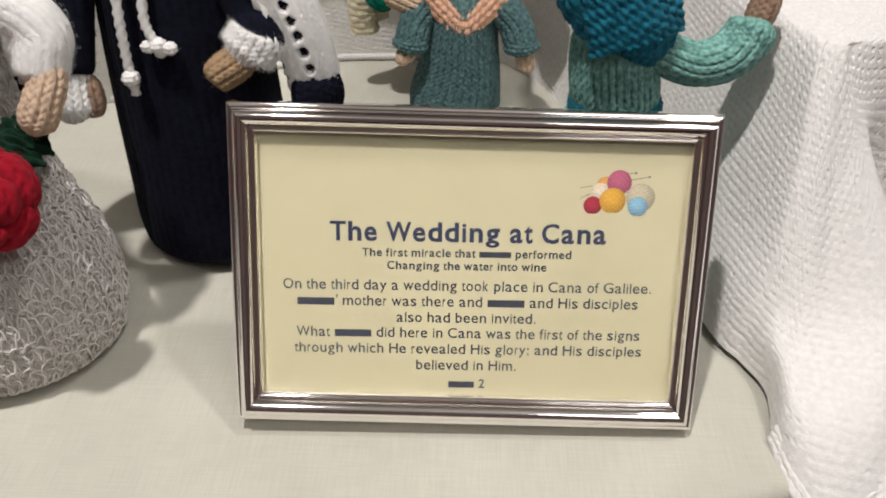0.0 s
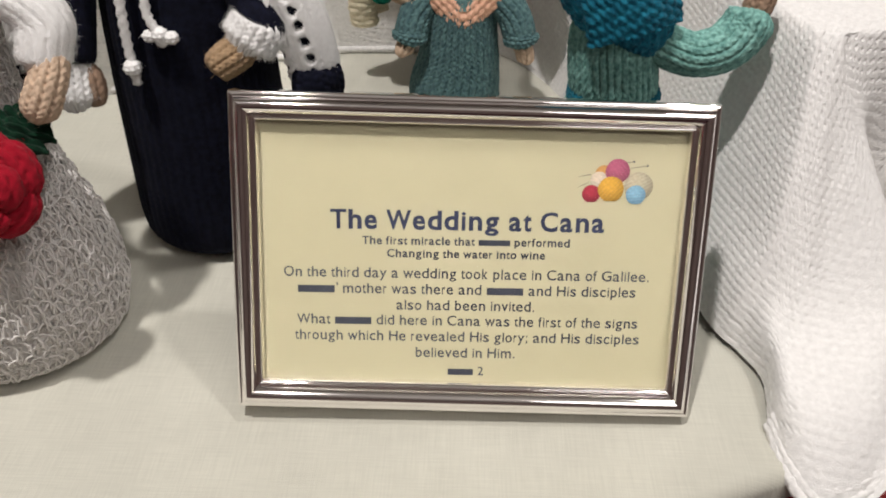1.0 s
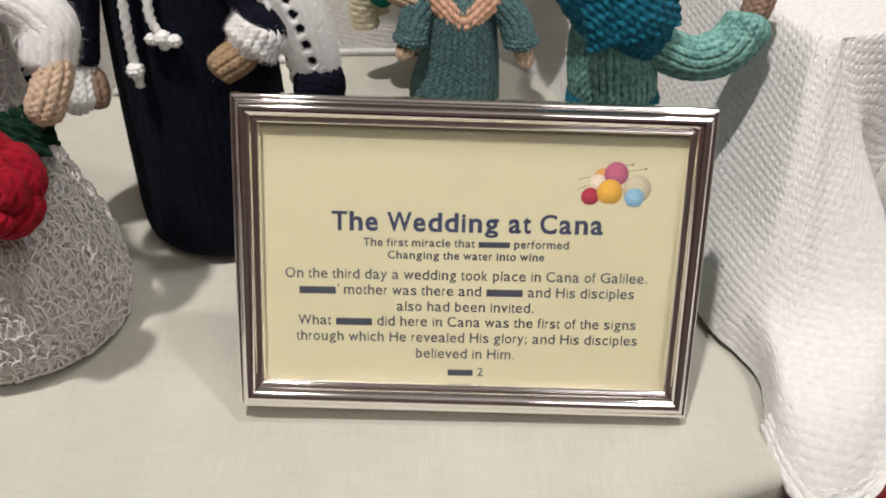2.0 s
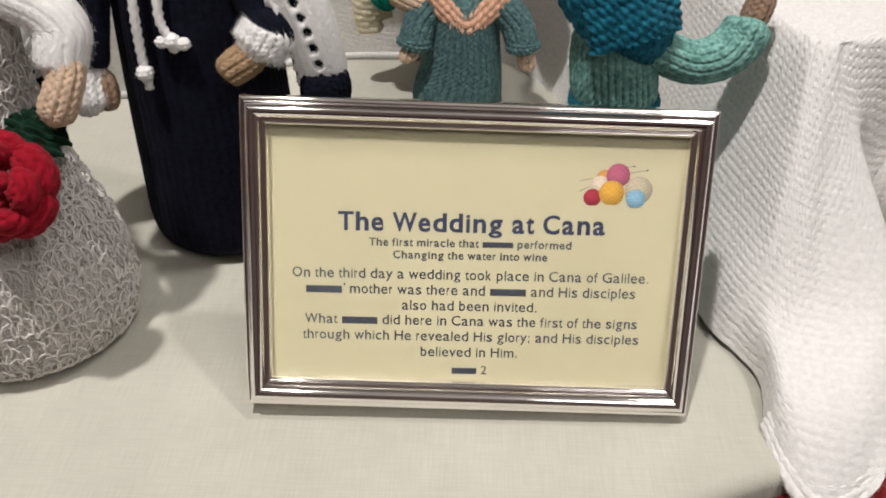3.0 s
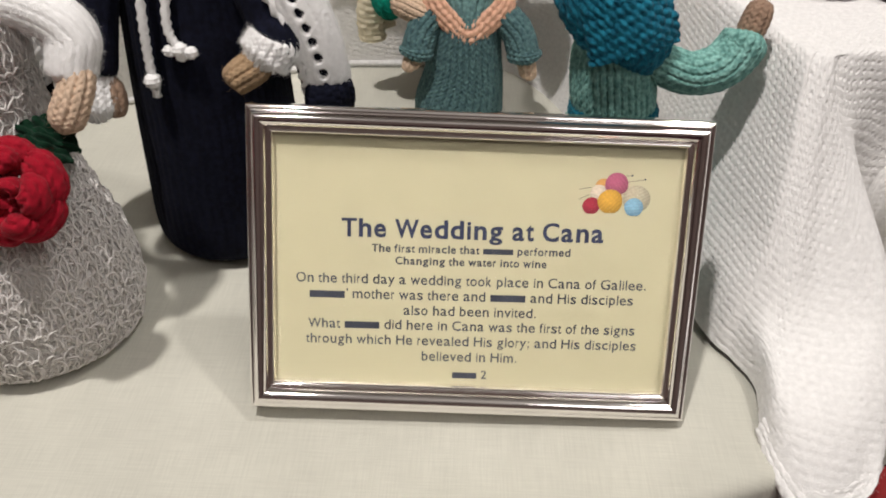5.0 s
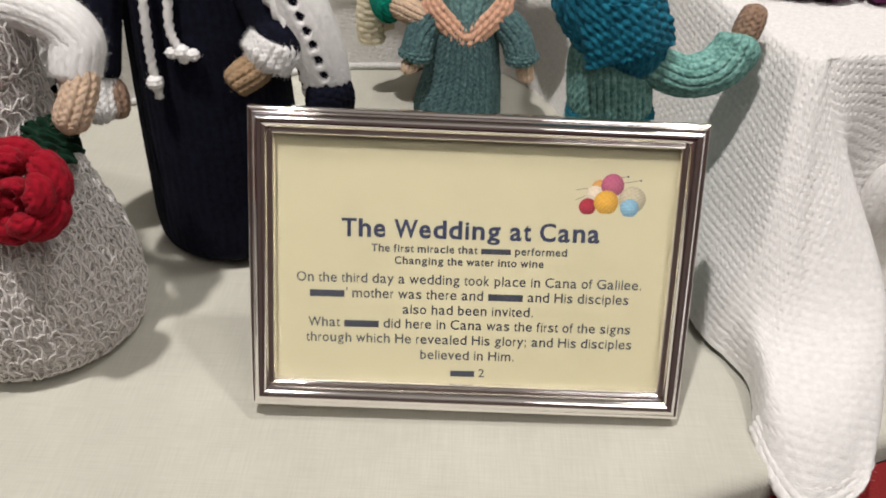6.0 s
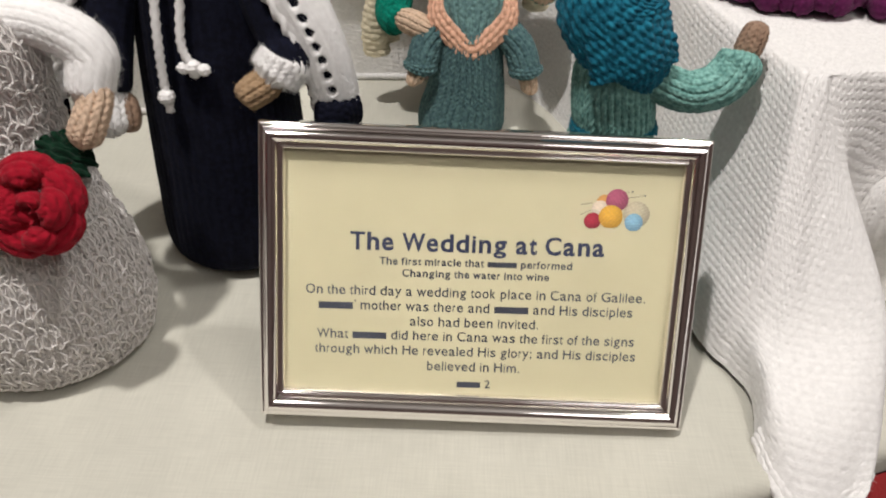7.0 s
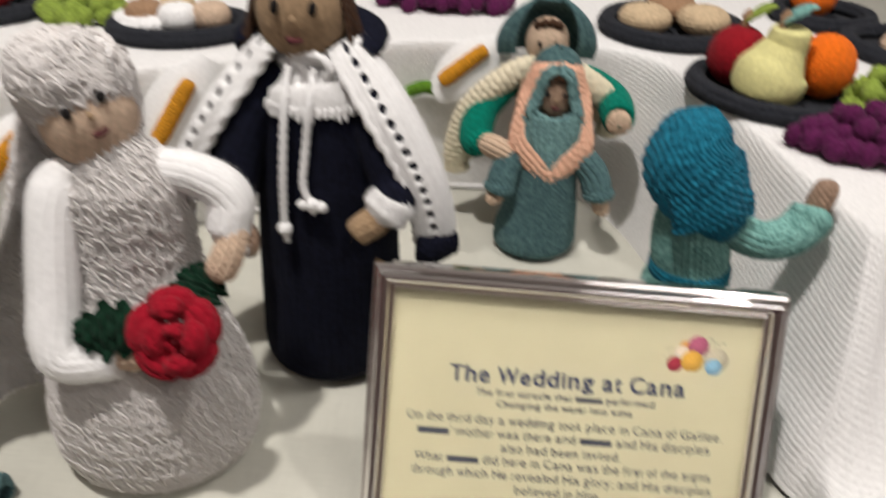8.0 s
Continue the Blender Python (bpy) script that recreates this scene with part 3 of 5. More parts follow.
def grain(p):
    """Ridges run along the tier, falling a little towards its near end."""
    up = np.linalg.norm(np.diff(p, axis=0), axis=2)
    along = np.linalg.norm(np.diff(p, axis=1), axis=2)
    sv = np.concatenate([np.zeros((1, p.shape[1])), np.cumsum(up, axis=0)])
    brim = np.argmax(p[..., 2] > TOP - 0.002, axis=0)
    sv = sv - sv[brim, np.arange(p.shape[1])][None, :]
    su = np.concatenate([np.zeros((p.shape[0], 1)), np.cumsum(along, axis=1)], axis=1)
    centre = np.argmin(np.linalg.norm(p[0] - np.array((0.1175, -0.018, -0.003)), axis=1))
    su = su - su[:, centre:centre + 1]
    wave = 0.0012 * np.sin(31 * su + 23 * sv) + 0.0009 * np.sin(57 * su - 71 * sv + 1.0)
    return (sv + 0.22 * su + wave) / 0.0074, (su + 1.4 * wave) / 0.0038


cloth.sheet(whole, CLOTH, "soft", 0.0048, 0.0048, 0.0010, 0.0, (5, 5), coords=grain, dense=(np.array([1.5, 1.5, 1.5, 1.5, 1.5, 1.3, 0.8, 0.5, 0.25, 0.15]), np.array([0.25, 0.3, 0.5, 0.8, 0.8, 0.8, 1.0, 1.3, 1.4, 1.4, 1.4, 1.4, 1.4, 1.4, 1.4, 1.4, 1.4, 1.35, 1.2, 0.9, 0.5, 0.3])), fuzz=5)
cloth.ball((0.187, 0.095, 0.052), (0.0125, 0.0075, 0.0210), CLOTH, "plain", 0.0040, 0.0034, 0.0012)
# knitted edge along the foot
foot = np.array(low)
cloth.cord((foot + (np.array(mid) - foot) * 0.03 + np.array((0, 0, 0.0012)))[2:6], 0.0024, CLOTH, 0.0040, 0.3)
for k in range(3):
    hem = (foot + (np.array(q1) - foot) * (0.03 + 0.14 * k))[12:17] + np.array((0, 0.0006, -0.0004))
    cloth.tube([(*v, 0.0024 - 0.0003 * k, 0.0024 - 0.0003 * k) for v in spline(hem, np.linspace(0, 1, 9))], CLOTH, "garter", 0.0040, 0.0040, 0.0014, (0, 0, 1), (4, 4), fuzz=60)
tagged(cloth.put("knitted_cloth", (0, 0.3, 0)), "white hand-knitted cloth draped over the raised tier", "cloth")

# ---- framed text ----
LEAN = 24.38
FW, FH, DEEP = 0.0844, 0.1165, 0.0125
frame_ob = new("picture_frame")
frame_ob.matrix_basis = pose(-0.0006, -0.0026, 0.0065, 90 - LEAN, 0.91, 1.37)
tagged(frame_ob, "silver chrome picture frame with a printed card, standing on sheeting", "picture frame")
SECTION = [(0, -DEEP), (0, -0.0030), (0.0002, -0.0022), (0.0012, -0.0018), (0.0019, -0.0018), (0.0021, -0.0010), (0.0027, 0.0004), (0.0037, 0.0014), (0.0048, 0.0016), (0.0060, 0.0011), (0.0070, 0.0000), (0.0077, -0.0014), (0.0080, -0.0022), (0.0083, -0.0022), (0.0086, -0.0014), (0.0091, -0.0013), (0.0097, -0.0022), (0.0100, -0.0034), (0.0100, -0.0048)]


def rail(a, b, inward, ka=1.0, kb=1.0, kn=1.0):
    """A mitred length of moulding from corner a to b; inward points to the opening."""
    a, b, n = Vector(a), Vector(b), Vector(inward)
    d = (b - a).normalized()
    bm = bmesh.new()
    rings = []
    fine = []
    for i in range(len(SECTION) - 1):
        (x0, z0), (x1, z1) = SECTION[i], SECTION[i + 1]
        for k in range(3):
            fine.append((x0 + (x1 - x0) * k / 3, z0 + (z1 - z0) * k / 3))
    fine.append(SECTION[-1])
    sm = [fine[0]] + [tuple(0.25 * fine[i - 1][j] + 0.5 * fine[i][j] + 0.25 * fine[i + 1][j] for j in (0, 1)) for i in range(1, len(fine) - 1)] + [fine[-1]]
    for k in range(13):
        t = k / 12
        ring = []
        for x, z in sm:
            p = (a + d * (x * ka)) * (1 - t) + (b - d * (x * kb)) * t + n * (x * kn)
            ring.append(bm.verts.new((p.x, p.y, z)))
        rings.append(ring)
    for r0, r1 in zip(rings, rings[1:]):
        for i in range(len(sm) - 1):
            f = bm.faces.new((r0[i], r0[i + 1], r1[i + 1], r1[i]))
            f.smooth = True
    bmesh.ops.recalc_face_normals(bm, faces=bm.faces[:])
    return bm


corner = [(-FW, 0, 0), (FW, 0, 0), (FW, FH, 0), (-FW, FH, 0)]
FOOT = 1.14
for i, (inw, ks) in enumerate([((0, 1, 0), (1, 1, FOOT)), ((-1, 0, 0), (FOOT, 1, 1)), ((0, -1, 0), (1, 1, 1)), ((1, 0, 0), (1, FOOT, 1))]):
    part("rail", rail(corner[i], corner[(i + 1) % 4], inw, *ks), CHROME, frame_ob)
card = part("printed_card", box_bm((-FW + 0.003, 0.003, -0.0056), (FW - 0.003, FH - 0.003, -0.0050)), PAPER, frame_ob, "cream card printed in dark blue")
pane = part("glass_pane", box_bm((-FW + 0.0035, 0.0035, -0.0047), (FW - 0.0035, FH - 0.0035, -0.0041)), GLASS, frame_ob, "clear glass")
pane.visible_shadow = False
part("backing_board", box_bm((-FW + 0.002, 0.002, -0.0120), (FW - 0.002, FH - 0.002, -0.0060)), BOARD, frame_ob)
bm = box_bm((-0.02, 0.0, -0.0015), (0.02, 0.098, 0.0))
strut = part("easel_leg", bm, BOARD, frame_ob)
strut.matrix_basis = pose(0, 0.098, -0.0122, 48, 0, 0) @ Matrix.Translation((0, -0.098, 0))

PRINT_Z = -0.00495


# advance widths of the printed sans-serif face, in thousandths of an em: plain and bold
ADVANCE = {}
for chars, plain, heavy in (("ijl", 222, 278), ("ft.;", 278, 333), ("r", 333, 389), ("ckvyzsx", 500, 556), ("a e", 556, 556), ("bdghnopqu2", 556, 611), ("m", 833, 889), ("w", 722, 778), ("T", 611, 611), ("J", 500, 556), ("CHWG", 722, 722), ("O", 778, 778), ("'", 191, 238)):
    for ch in chars:
        ADVANCE[ch] = (plain, heavy)
ADVANCE[" "], ADVANCE["W"], ADVANCE["G"] = (278, 278), (944, 944), (778, 778)
BEARING = {ch: v for chars, v in (("bhiklmnprHj", (0.066, 0.058)), ("acdegoqsCGOJ2", (0.040, 0.050)), ("tfvwyTW", (0.012, 0.012)), (".;'", (0.09, 0.09)), ("u", (0.062, 0.066))) for ch in chars}
X_HIGH, CAP_HIGH, DROP = 0.519, 0.716, 0.210


def glyph(ch, bold):
    """One letter of the built-in font as points and faces."""
    cu = bpy.data.curves.new("letter", "FONT")
    cu.body, cu.size, cu.offset, cu.resolution_u = ch, 1.0, bold, 3
    ob = bpy.data.objects.new("letter", cu)
    scene.collection.objects.link(ob)
    bpy.context.view_layer.update()
    me = bpy.data.meshes.new_from_object(ob.evaluated_get(bpy.context.evaluated_depsgraph_get()))
    bpy.data.objects.remove(ob)
    co = np.array([v.co[:2] for v in me.vertices])
    faces = [tuple(p.vertices) for p in me.polygons]
    bpy.data.meshes.remove(me)
    return co, faces


GLYPHS = {}


def letter(ch, bold):
    if (ch, bold) not in GLYPHS:
        GLYPHS[ch, bold] = glyph(ch, bold)
    return GLYPHS[ch, bold]


def printed(text, left, right, base, bold, heavy):
    """One line between left and right; a word in bars becomes a plain bar as wide as it is long."""
    own_x = letter("x", bold)[0][:, 1].max()
    own_cap = letter("H", bold)[0][:, 1].max()
    own_drop = -letter("p", bold)[0][:, 1].min()
    bm = bmesh.new()
    x = 0.0
    ends = []

    def put(co, faces, x0, x1):
        lo, hi = co[:, 0].min(), co[:, 0].max()
        vs = []
        for px, py in co:
            qx = x0 + (px - lo) / max(hi - lo, 1e-6) * (x1 - x0)
            if py < 0:
                qy = py * DROP / own_drop
            elif py < own_x:
                qy = py * X_HIGH / own_x
            else:
                qy = X_HIGH + (py - own_x) * (CAP_HIGH - X_HIGH) / (own_cap - own_x)
            vs.append(bm.verts.new((qx, qy, 0)))
        for f in faces:
            bm.faces.new([vs[k] for k in f])
        ends.extend((x0, x1))

    for word in text.split(" "):
        bars = word.count("_")
        if bars:
            wide = 0.522 * bars * (1.085 if heavy else 1.0)
            put(np.array([(0, 0), (1, 0), (1, own_x), (0, own_x)]), [(0, 1, 2, 3)], x + 0.04, x + wide - 0.04)
            x += wide
        for ch in word[bars:]:
            adv = ADVANCE[ch][heavy] / 1000
            a, b = BEARING.get(ch, (0.04, 0.04))
            co, faces = letter(ch, bold)
            if ch not in ".;'":
                put(co, faces, x + a, x + adv - b)
            else:
                put(co, faces, x + a, x + a + 0.10)
            x += adv
        x += 0.278
    lo, hi = min(ends), max(ends)
    s = (right - left) / (hi - lo)
    for v in bm.verts:
        v.co = Vector((left + (v.co.x - lo) * s, base + v.co.y * s, 0))
    return bm


LINES = [
    ("The Wedding at Cana", -0.0491, 0.0486, 0.0695, INK, 0.026, 1),
    ("The first miracle that _____ performed", -0.0378, 0.0367, 0.0638, INK_GREY, 0.022, 1),
    ("Changing the water into wine", -0.0289, 0.0280, 0.0591, INK_GREY, 0.022, 1),
    ("On the third day a wedding took place in Cana of Galilee.", -0.0662, 0.0661, 0.0513, INK_GREY, 0.009, 0),
    ("_____' mother was there and _____ and His disciples", -0.0613, 0.0617, 0.0453, INK_GREY, 0.009, 0),
    ("also had been invited.", -0.0255, 0.0250, 0.0392, INK_GREY, 0.009, 0),
    ("What _____ did here in Cana was the first of the signs", -0.0619, 0.0633, 0.0333, INK_GREY, 0.009, 0),
    ("through which He revealed His glory; and His disciples", -0.0628, 0.0643, 0.0271, INK_GREY, 0.009, 0),
    ("believed in Him.", -0.0182, 0.0185, 0.0208, INK_GREY, 0.009, 0),
    ("____ 2", -0.0062, 0.0071, 0.0138, INK_GREY, 0.009, 0),
]
for text, l, r, base, mat, bold, heavy in LINES:
    t = part("text_line", printed(text, l, r, base, bold, heavy), mat, card)
    t.location = (0, 0, PRINT_Z)
    t.rotation_euler = (0, 0, radians(0.62))


def print_ball(colour, r, angle):
    """Ink of a printed ball of yarn: wound strands, and the picture's own shading towards its rim."""
    m = material("print_tint", colour, 0.6, 0, 0.10, 900, 0)
    nt = m.node_tree
    b = nt.nodes["Principled BSDF"]
    ramp = next(n for n in nt.nodes if n.type == "VALTORGB")
    tc = nt.nodes.new("ShaderNodeTexCoord")
    mp = nt.nodes.new("ShaderNodeMapping")
    mp.inputs["Scale"].default_value = (0.62 / r, 0.62 / r, 0.0)
    mp.inputs["Location"].default_value = (0.10, -0.22, 0.0)
    nt.links.new(tc.outputs["Object"], mp.inputs["Vector"])
    gr = nt.nodes.new("ShaderNodeTexGradient")
    gr.gradient_type = "SPHERICAL"
    nt.links.new(mp.outputs["Vector"], gr.inputs["Vector"])
    wm = nt.nodes.new("ShaderNodeMapping")
    wm.inputs["Rotation"].default_value = (0, 0, angle)
    nt.links.new(tc.outputs["Object"], wm.inputs["Vector"])
    wv = nt.nodes.new("ShaderNodeTexWave")
    wv.inputs["Scale"].default_value = 280.0
    wv.inputs["Distortion"].default_value = 3.0
    nt.links.new(wm.outputs["Vector"], wv.inputs["Vector"])
    ad = nt.nodes.new("ShaderNodeMath")
    ad.operation = "MULTIPLY_ADD"
    ad.inputs[1].default_value = 0.16
    nt.links.new(wv.outputs["Fac"], ad.inputs[0])
    nt.links.new(gr.outputs["Fac"], ad.inputs[2])
    mr = nt.nodes.new("ShaderNodeMapRange")
    mr.inputs["From Min"].default_value, mr.inputs["From Max"].default_value = 0.10, 0.85
    mr.inputs["To Min"].default_value, mr.inputs["To Max"].default_value = 0.42, 1.12
    nt.links.new(ad.outputs[0], mr.inputs["Value"])
    sc = nt.nodes.new("ShaderNodeVectorMath")
    sc.operation = "SCALE"
    nt.links.new(ramp.outputs["Color"], sc.inputs[0])
    nt.links.new(mr.outputs["Result"], sc.inputs["Scale"])
    nt.links.new(sc.outputs["Vector"], b.inputs["Base Color"])
    return m


BALLS = [(0.0462, 0.0913, 0.0029, (0.51, 0.25, 0.07)), (0.0587, 0.0870, 0.0051, (0.42, 0.37, 0.26)), (0.0448, 0.0886, 0.0033, (0.58, 0.50, 0.40)), (0.0510, 0.0923, 0.0043, (0.34, 0.08, 0.14)), (0.0422, 0.0839, 0.0032, (0.31, 0.02, 0.04)), (0.0491, 0.0857, 0.0046, (0.56, 0.31, 0.04)), (0.0580, 0.0839, 0.0035, (0.19, 0.36, 0.48))]
for k, (x, y, r, c) in enumerate(BALLS):
    bm = bmesh.new()
    bm.faces.new([bm.verts.new((r * math.cos(a) * (1 + 0.02 * math.sin(3 * a + k)), max(r * math.sin(a), -0.93 * r), 0)) for a in np.arange(32) / 32 * 2 * math.pi])
    ball = part("printed_yarn_ball", bm, print_ball(c, r, 0.7 * k + 0.4), card)
    ball.location = (x, y, PRINT_Z + 0.00001 * (k + 1))
for (x0, y0), (x1, y1), head in (((0.0374, 0.0900), (0.0418, 0.0908), 0), ((0.0375, 0.0861), (0.0410, 0.0880), 0), ((0.0549, 0.0932), (0.0613, 0.0944), 1), ((0.0537, 0.0953), (0.0565, 0.0957), 1)):
    d = Vector((x1 - x0, y1 - y0)).normalized() * 0.00009
    bm = bmesh.new()
    bm.faces.new([bm.verts.new((px, py, PRINT_Z + 0.00002)) for px, py in ((x0 - d.y, y0 + d.x), (x0 + d.y, y0 - d.x), (x1 + d.y, y1 - d.x), (x1 - d.y, y1 + d.x))])
    if head:
        bm.faces.new([bm.verts.new((x1 + 0.00042 * math.cos(a), y1 + 0.00034 * math.sin(a), PRINT_Z + 0.000024)) for a in np.arange(12) / 12 * 2 * math.pi])
    part("printed_needle", bm, INK_GREY, card)

# ---- knitted dolls, each one mesh ----
def features(sk, at, out, right, up, size, eye=BLACK):
    """Stitched eyes and mouth on a face at the place at."""
    at, out, right, up = (Vector(v) for v in (at, out, right, up))
    for s in (-1, 1):
        p = at + right * (s * 0.42 * size) + up * (0.25 * size)
        sk.cord([p - up * 0.16 * size, p + out * 0.03 * size, p + up * 0.16 * size], 0.10 * size, eye, 0.01, 0.0, 6)
    p = at - up * 0.42 * size
    sk.cord([p - right * 0.2 * size, p - up * 0.06 * size, p + right * 0.2 * size], 0.075 * size, MOUTH, 0.01, 0.0, 6)
    p = at - up * 0.02 * size + out * 0.05 * size
    sk.cord([p + up * 0.10 * size, p + out * 0.05 * size, p - up * 0.10 * size], 0.07 * size, SKIN, 0.01, 0.0, 6)


def bride():
    sk = Skin(22)
    cx, cy = -0.194, 0.052
    fx, fy = -0.190, 0.046
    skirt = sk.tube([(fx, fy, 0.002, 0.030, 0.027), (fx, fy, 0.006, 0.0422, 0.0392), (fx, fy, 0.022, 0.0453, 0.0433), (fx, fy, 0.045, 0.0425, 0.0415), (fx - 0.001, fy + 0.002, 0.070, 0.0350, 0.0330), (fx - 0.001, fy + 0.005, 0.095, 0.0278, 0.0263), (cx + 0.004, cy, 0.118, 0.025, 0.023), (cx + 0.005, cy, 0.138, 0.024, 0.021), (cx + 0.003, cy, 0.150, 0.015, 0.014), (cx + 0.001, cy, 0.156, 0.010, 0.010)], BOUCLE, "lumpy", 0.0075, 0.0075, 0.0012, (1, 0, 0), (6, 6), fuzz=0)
    n = normals_of(skirt)
    flat, fn = skirt[1:-1].reshape(-1, 3), n[1:-1].reshape(-1, 3)
    sk.openwork(skirt, n, LOOPS, 3, 0.0030, 0.0030, 0.00030, True, 3, (0.40, 1.10), 6, 0.6)
    sk.openwork(skirt, n, LOOPS, 33, 0.0040, 0.0040, 0.00046, True, 4, (0.40, 1.10), 7, 1.3)
    sk.loops(flat, fn, 300, LOOPS, 23, 0.00065, 0.0034, 5, 6)
    sk.loops(flat, fn, 6000, TINSEL, 4, 0.00040, 0.0026)
    # head and face
    hx, hy, hz = -0.198, 0.054, 0.1660
    sk.ball((hx, hy, hz), (0.0185, 0.0185, 0.021), SKIN_PINK, "plain", 0.0036, 0.0029, 0.0009)
    out = Vector((0.46, -0.82, 0.33)).normalized()
    right = Vector((0.84, 0.30, 0.40))
    right = (right - out * right.dot(out)).normalized()
    up = right.cross(out)
    up = up if up.z > 0 else -up
    features(sk, Vector((hx, hy, hz)) + out * 0.0192 + right * 0.001 + up * 0.0005, out, right, up, 0.0162)
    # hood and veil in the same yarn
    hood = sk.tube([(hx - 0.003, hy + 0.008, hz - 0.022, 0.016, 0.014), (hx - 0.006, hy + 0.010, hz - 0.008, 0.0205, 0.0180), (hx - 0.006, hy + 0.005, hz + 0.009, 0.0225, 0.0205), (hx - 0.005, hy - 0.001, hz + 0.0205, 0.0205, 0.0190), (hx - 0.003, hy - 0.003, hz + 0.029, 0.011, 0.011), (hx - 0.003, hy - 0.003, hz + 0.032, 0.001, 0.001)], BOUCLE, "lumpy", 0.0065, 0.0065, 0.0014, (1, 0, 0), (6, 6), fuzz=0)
    n = normals_of(hood)
    sk.openwork(hood, n, LOOPS, 5, 0.0038, 0.0030, 0.00055, True, 4, (0.40, 1.10), 8, 0.6)
    sk.loops(hood[2:-2].reshape(-1, 3), n[2:-2].reshape(-1, 3), 260, LOOPS, 22, 0.00085, 0.0046, 5, 6)
    sk.loops(hood[2:-2].reshape(-1, 3), n[2:-2].reshape(-1, 3), 1700, TINSEL, 6, 0.00030, 0.0022)
    net = []
    for k, (z, half, back, shift) in enumerate(((0.004, 0.060, 0.030, -0.030), (0.045, 0.056, 0.030, -0.028), (0.090, 0.043, 0.026, -0.020), (0.130, 0.028, 0.024, -0.010), (0.165, 0.022, 0.020, -0.006), (0.192, 0.017, 0.014, -0.004))):
        net.append([(cx + shift + half * math.sin(a) * 0.95, cy - 0.004 + back * math.cos(a) * (0.9 if math.cos(a) > 0 else 1.5) + 0.004 * math.sin(5 * a + k), z) for a in np.linspace(-2.35 + 0.10 * k, 1.1, 10)])
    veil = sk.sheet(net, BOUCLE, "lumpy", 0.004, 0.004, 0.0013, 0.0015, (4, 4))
    n = unit(np.cross(np.gradient(veil, axis=1), np.gradient(veil, axis=0)))
    for sgn, seed in ((1, 7), (-1, 8)):
        sk.openwork(veil, sgn * n, LOOPS, seed, 0.0052, 0.0044, 0.00050, False)
        sk.loops(veil.reshape(-1, 3), sgn * n.reshape(-1, 3), 900, TINSEL, seed + 10, 0.00036, 0.0030)
    # sleeves and arms
    sk.tube([(-0.182, 0.054, 0.145, 0.006, 0.006), (-0.173, 0.054, 0.1445, 0.0080, 0.0080), (-0.160, 0.054, 0.1435, 0.0085, 0.0085), (-0.149, 0.054, 0.1385, 0.0090, 0.0090), (-0.1445, 0.053, 0.132, 0.0094, 0.0094), (-0.1448, 0.050, 0.126, 0.0092, 0.0088), (-0.1456, 0.048, 0.1205, 0.0085, 0.0080), (-0.1457, 0.048, 0.1202, 0.0035, 0.0035)], WHITE, "plain", 0.0040, 0.0034, 0.0007, (0, 1, 0), (7, 5), fuzz=120)
    sk.tube([(-0.1425, 0.0475, 0.1245, 0.0040, 0.0040), (-0.1420, 0.0445, 0.1205, 0.0054, 0.0050), (-0.1437, 0.040, 0.1145, 0.0059, 0.0054), (-0.1468, 0.037, 0.1075, 0.0055, 0.0050), (-0.1482, 0.0355, 0.1038, 0.0010, 0.0010)], SKIN_PINK, "plain", 0.0036, 0.0027, 0.0019, (1, 0, 0))
    sk.tube([(-0.205, 0.046, 0.146, 0.006, 0.006), (-0.2095, 0.038, 0.140, 0.0095, 0.0095), (-0.2100, 0.029, 0.122, 0.0100, 0.0098), (-0.2095, 0.020, 0.103, 0.0100, 0.0098), (-0.2085, 0.012, 0.087, 0.0102, 0.0100), (-0.2035, 0.009, 0.0790, 0.0098, 0.0094), (-0.190, 0.012, 0.0775, 0.0088, 0.0085), (-0.184, 0.013, 0.0785, 0.0080, 0.0078), (-0.182, 0.013, 0.0785, 0.003, 0.003)], WHITE, "plain", 0.0040, 0.0034, 0.0007, (0, 1, 0), (7, 5), fuzz=80)
    sk.tube([(-0.187, 0.013, 0.0785, 0.004, 0.004), (-0.180, 0.014, 0.0795, 0.0060, 0.006), (-0.172, 0.015, 0.0815, 0.0060, 0.006), (-0.166, 0.016, 0.0825, 0.001, 0.001)], SKIN_PINK, "plain", 0.0036, 0.0027, 0.0019, (0, 1, 0))
    tagged(sk.put("knitted_doll", (cx, cy, 0.0)), "knitted doll in a shaggy white tinsel gown, hood and veil", "doll", "knitted dolls")


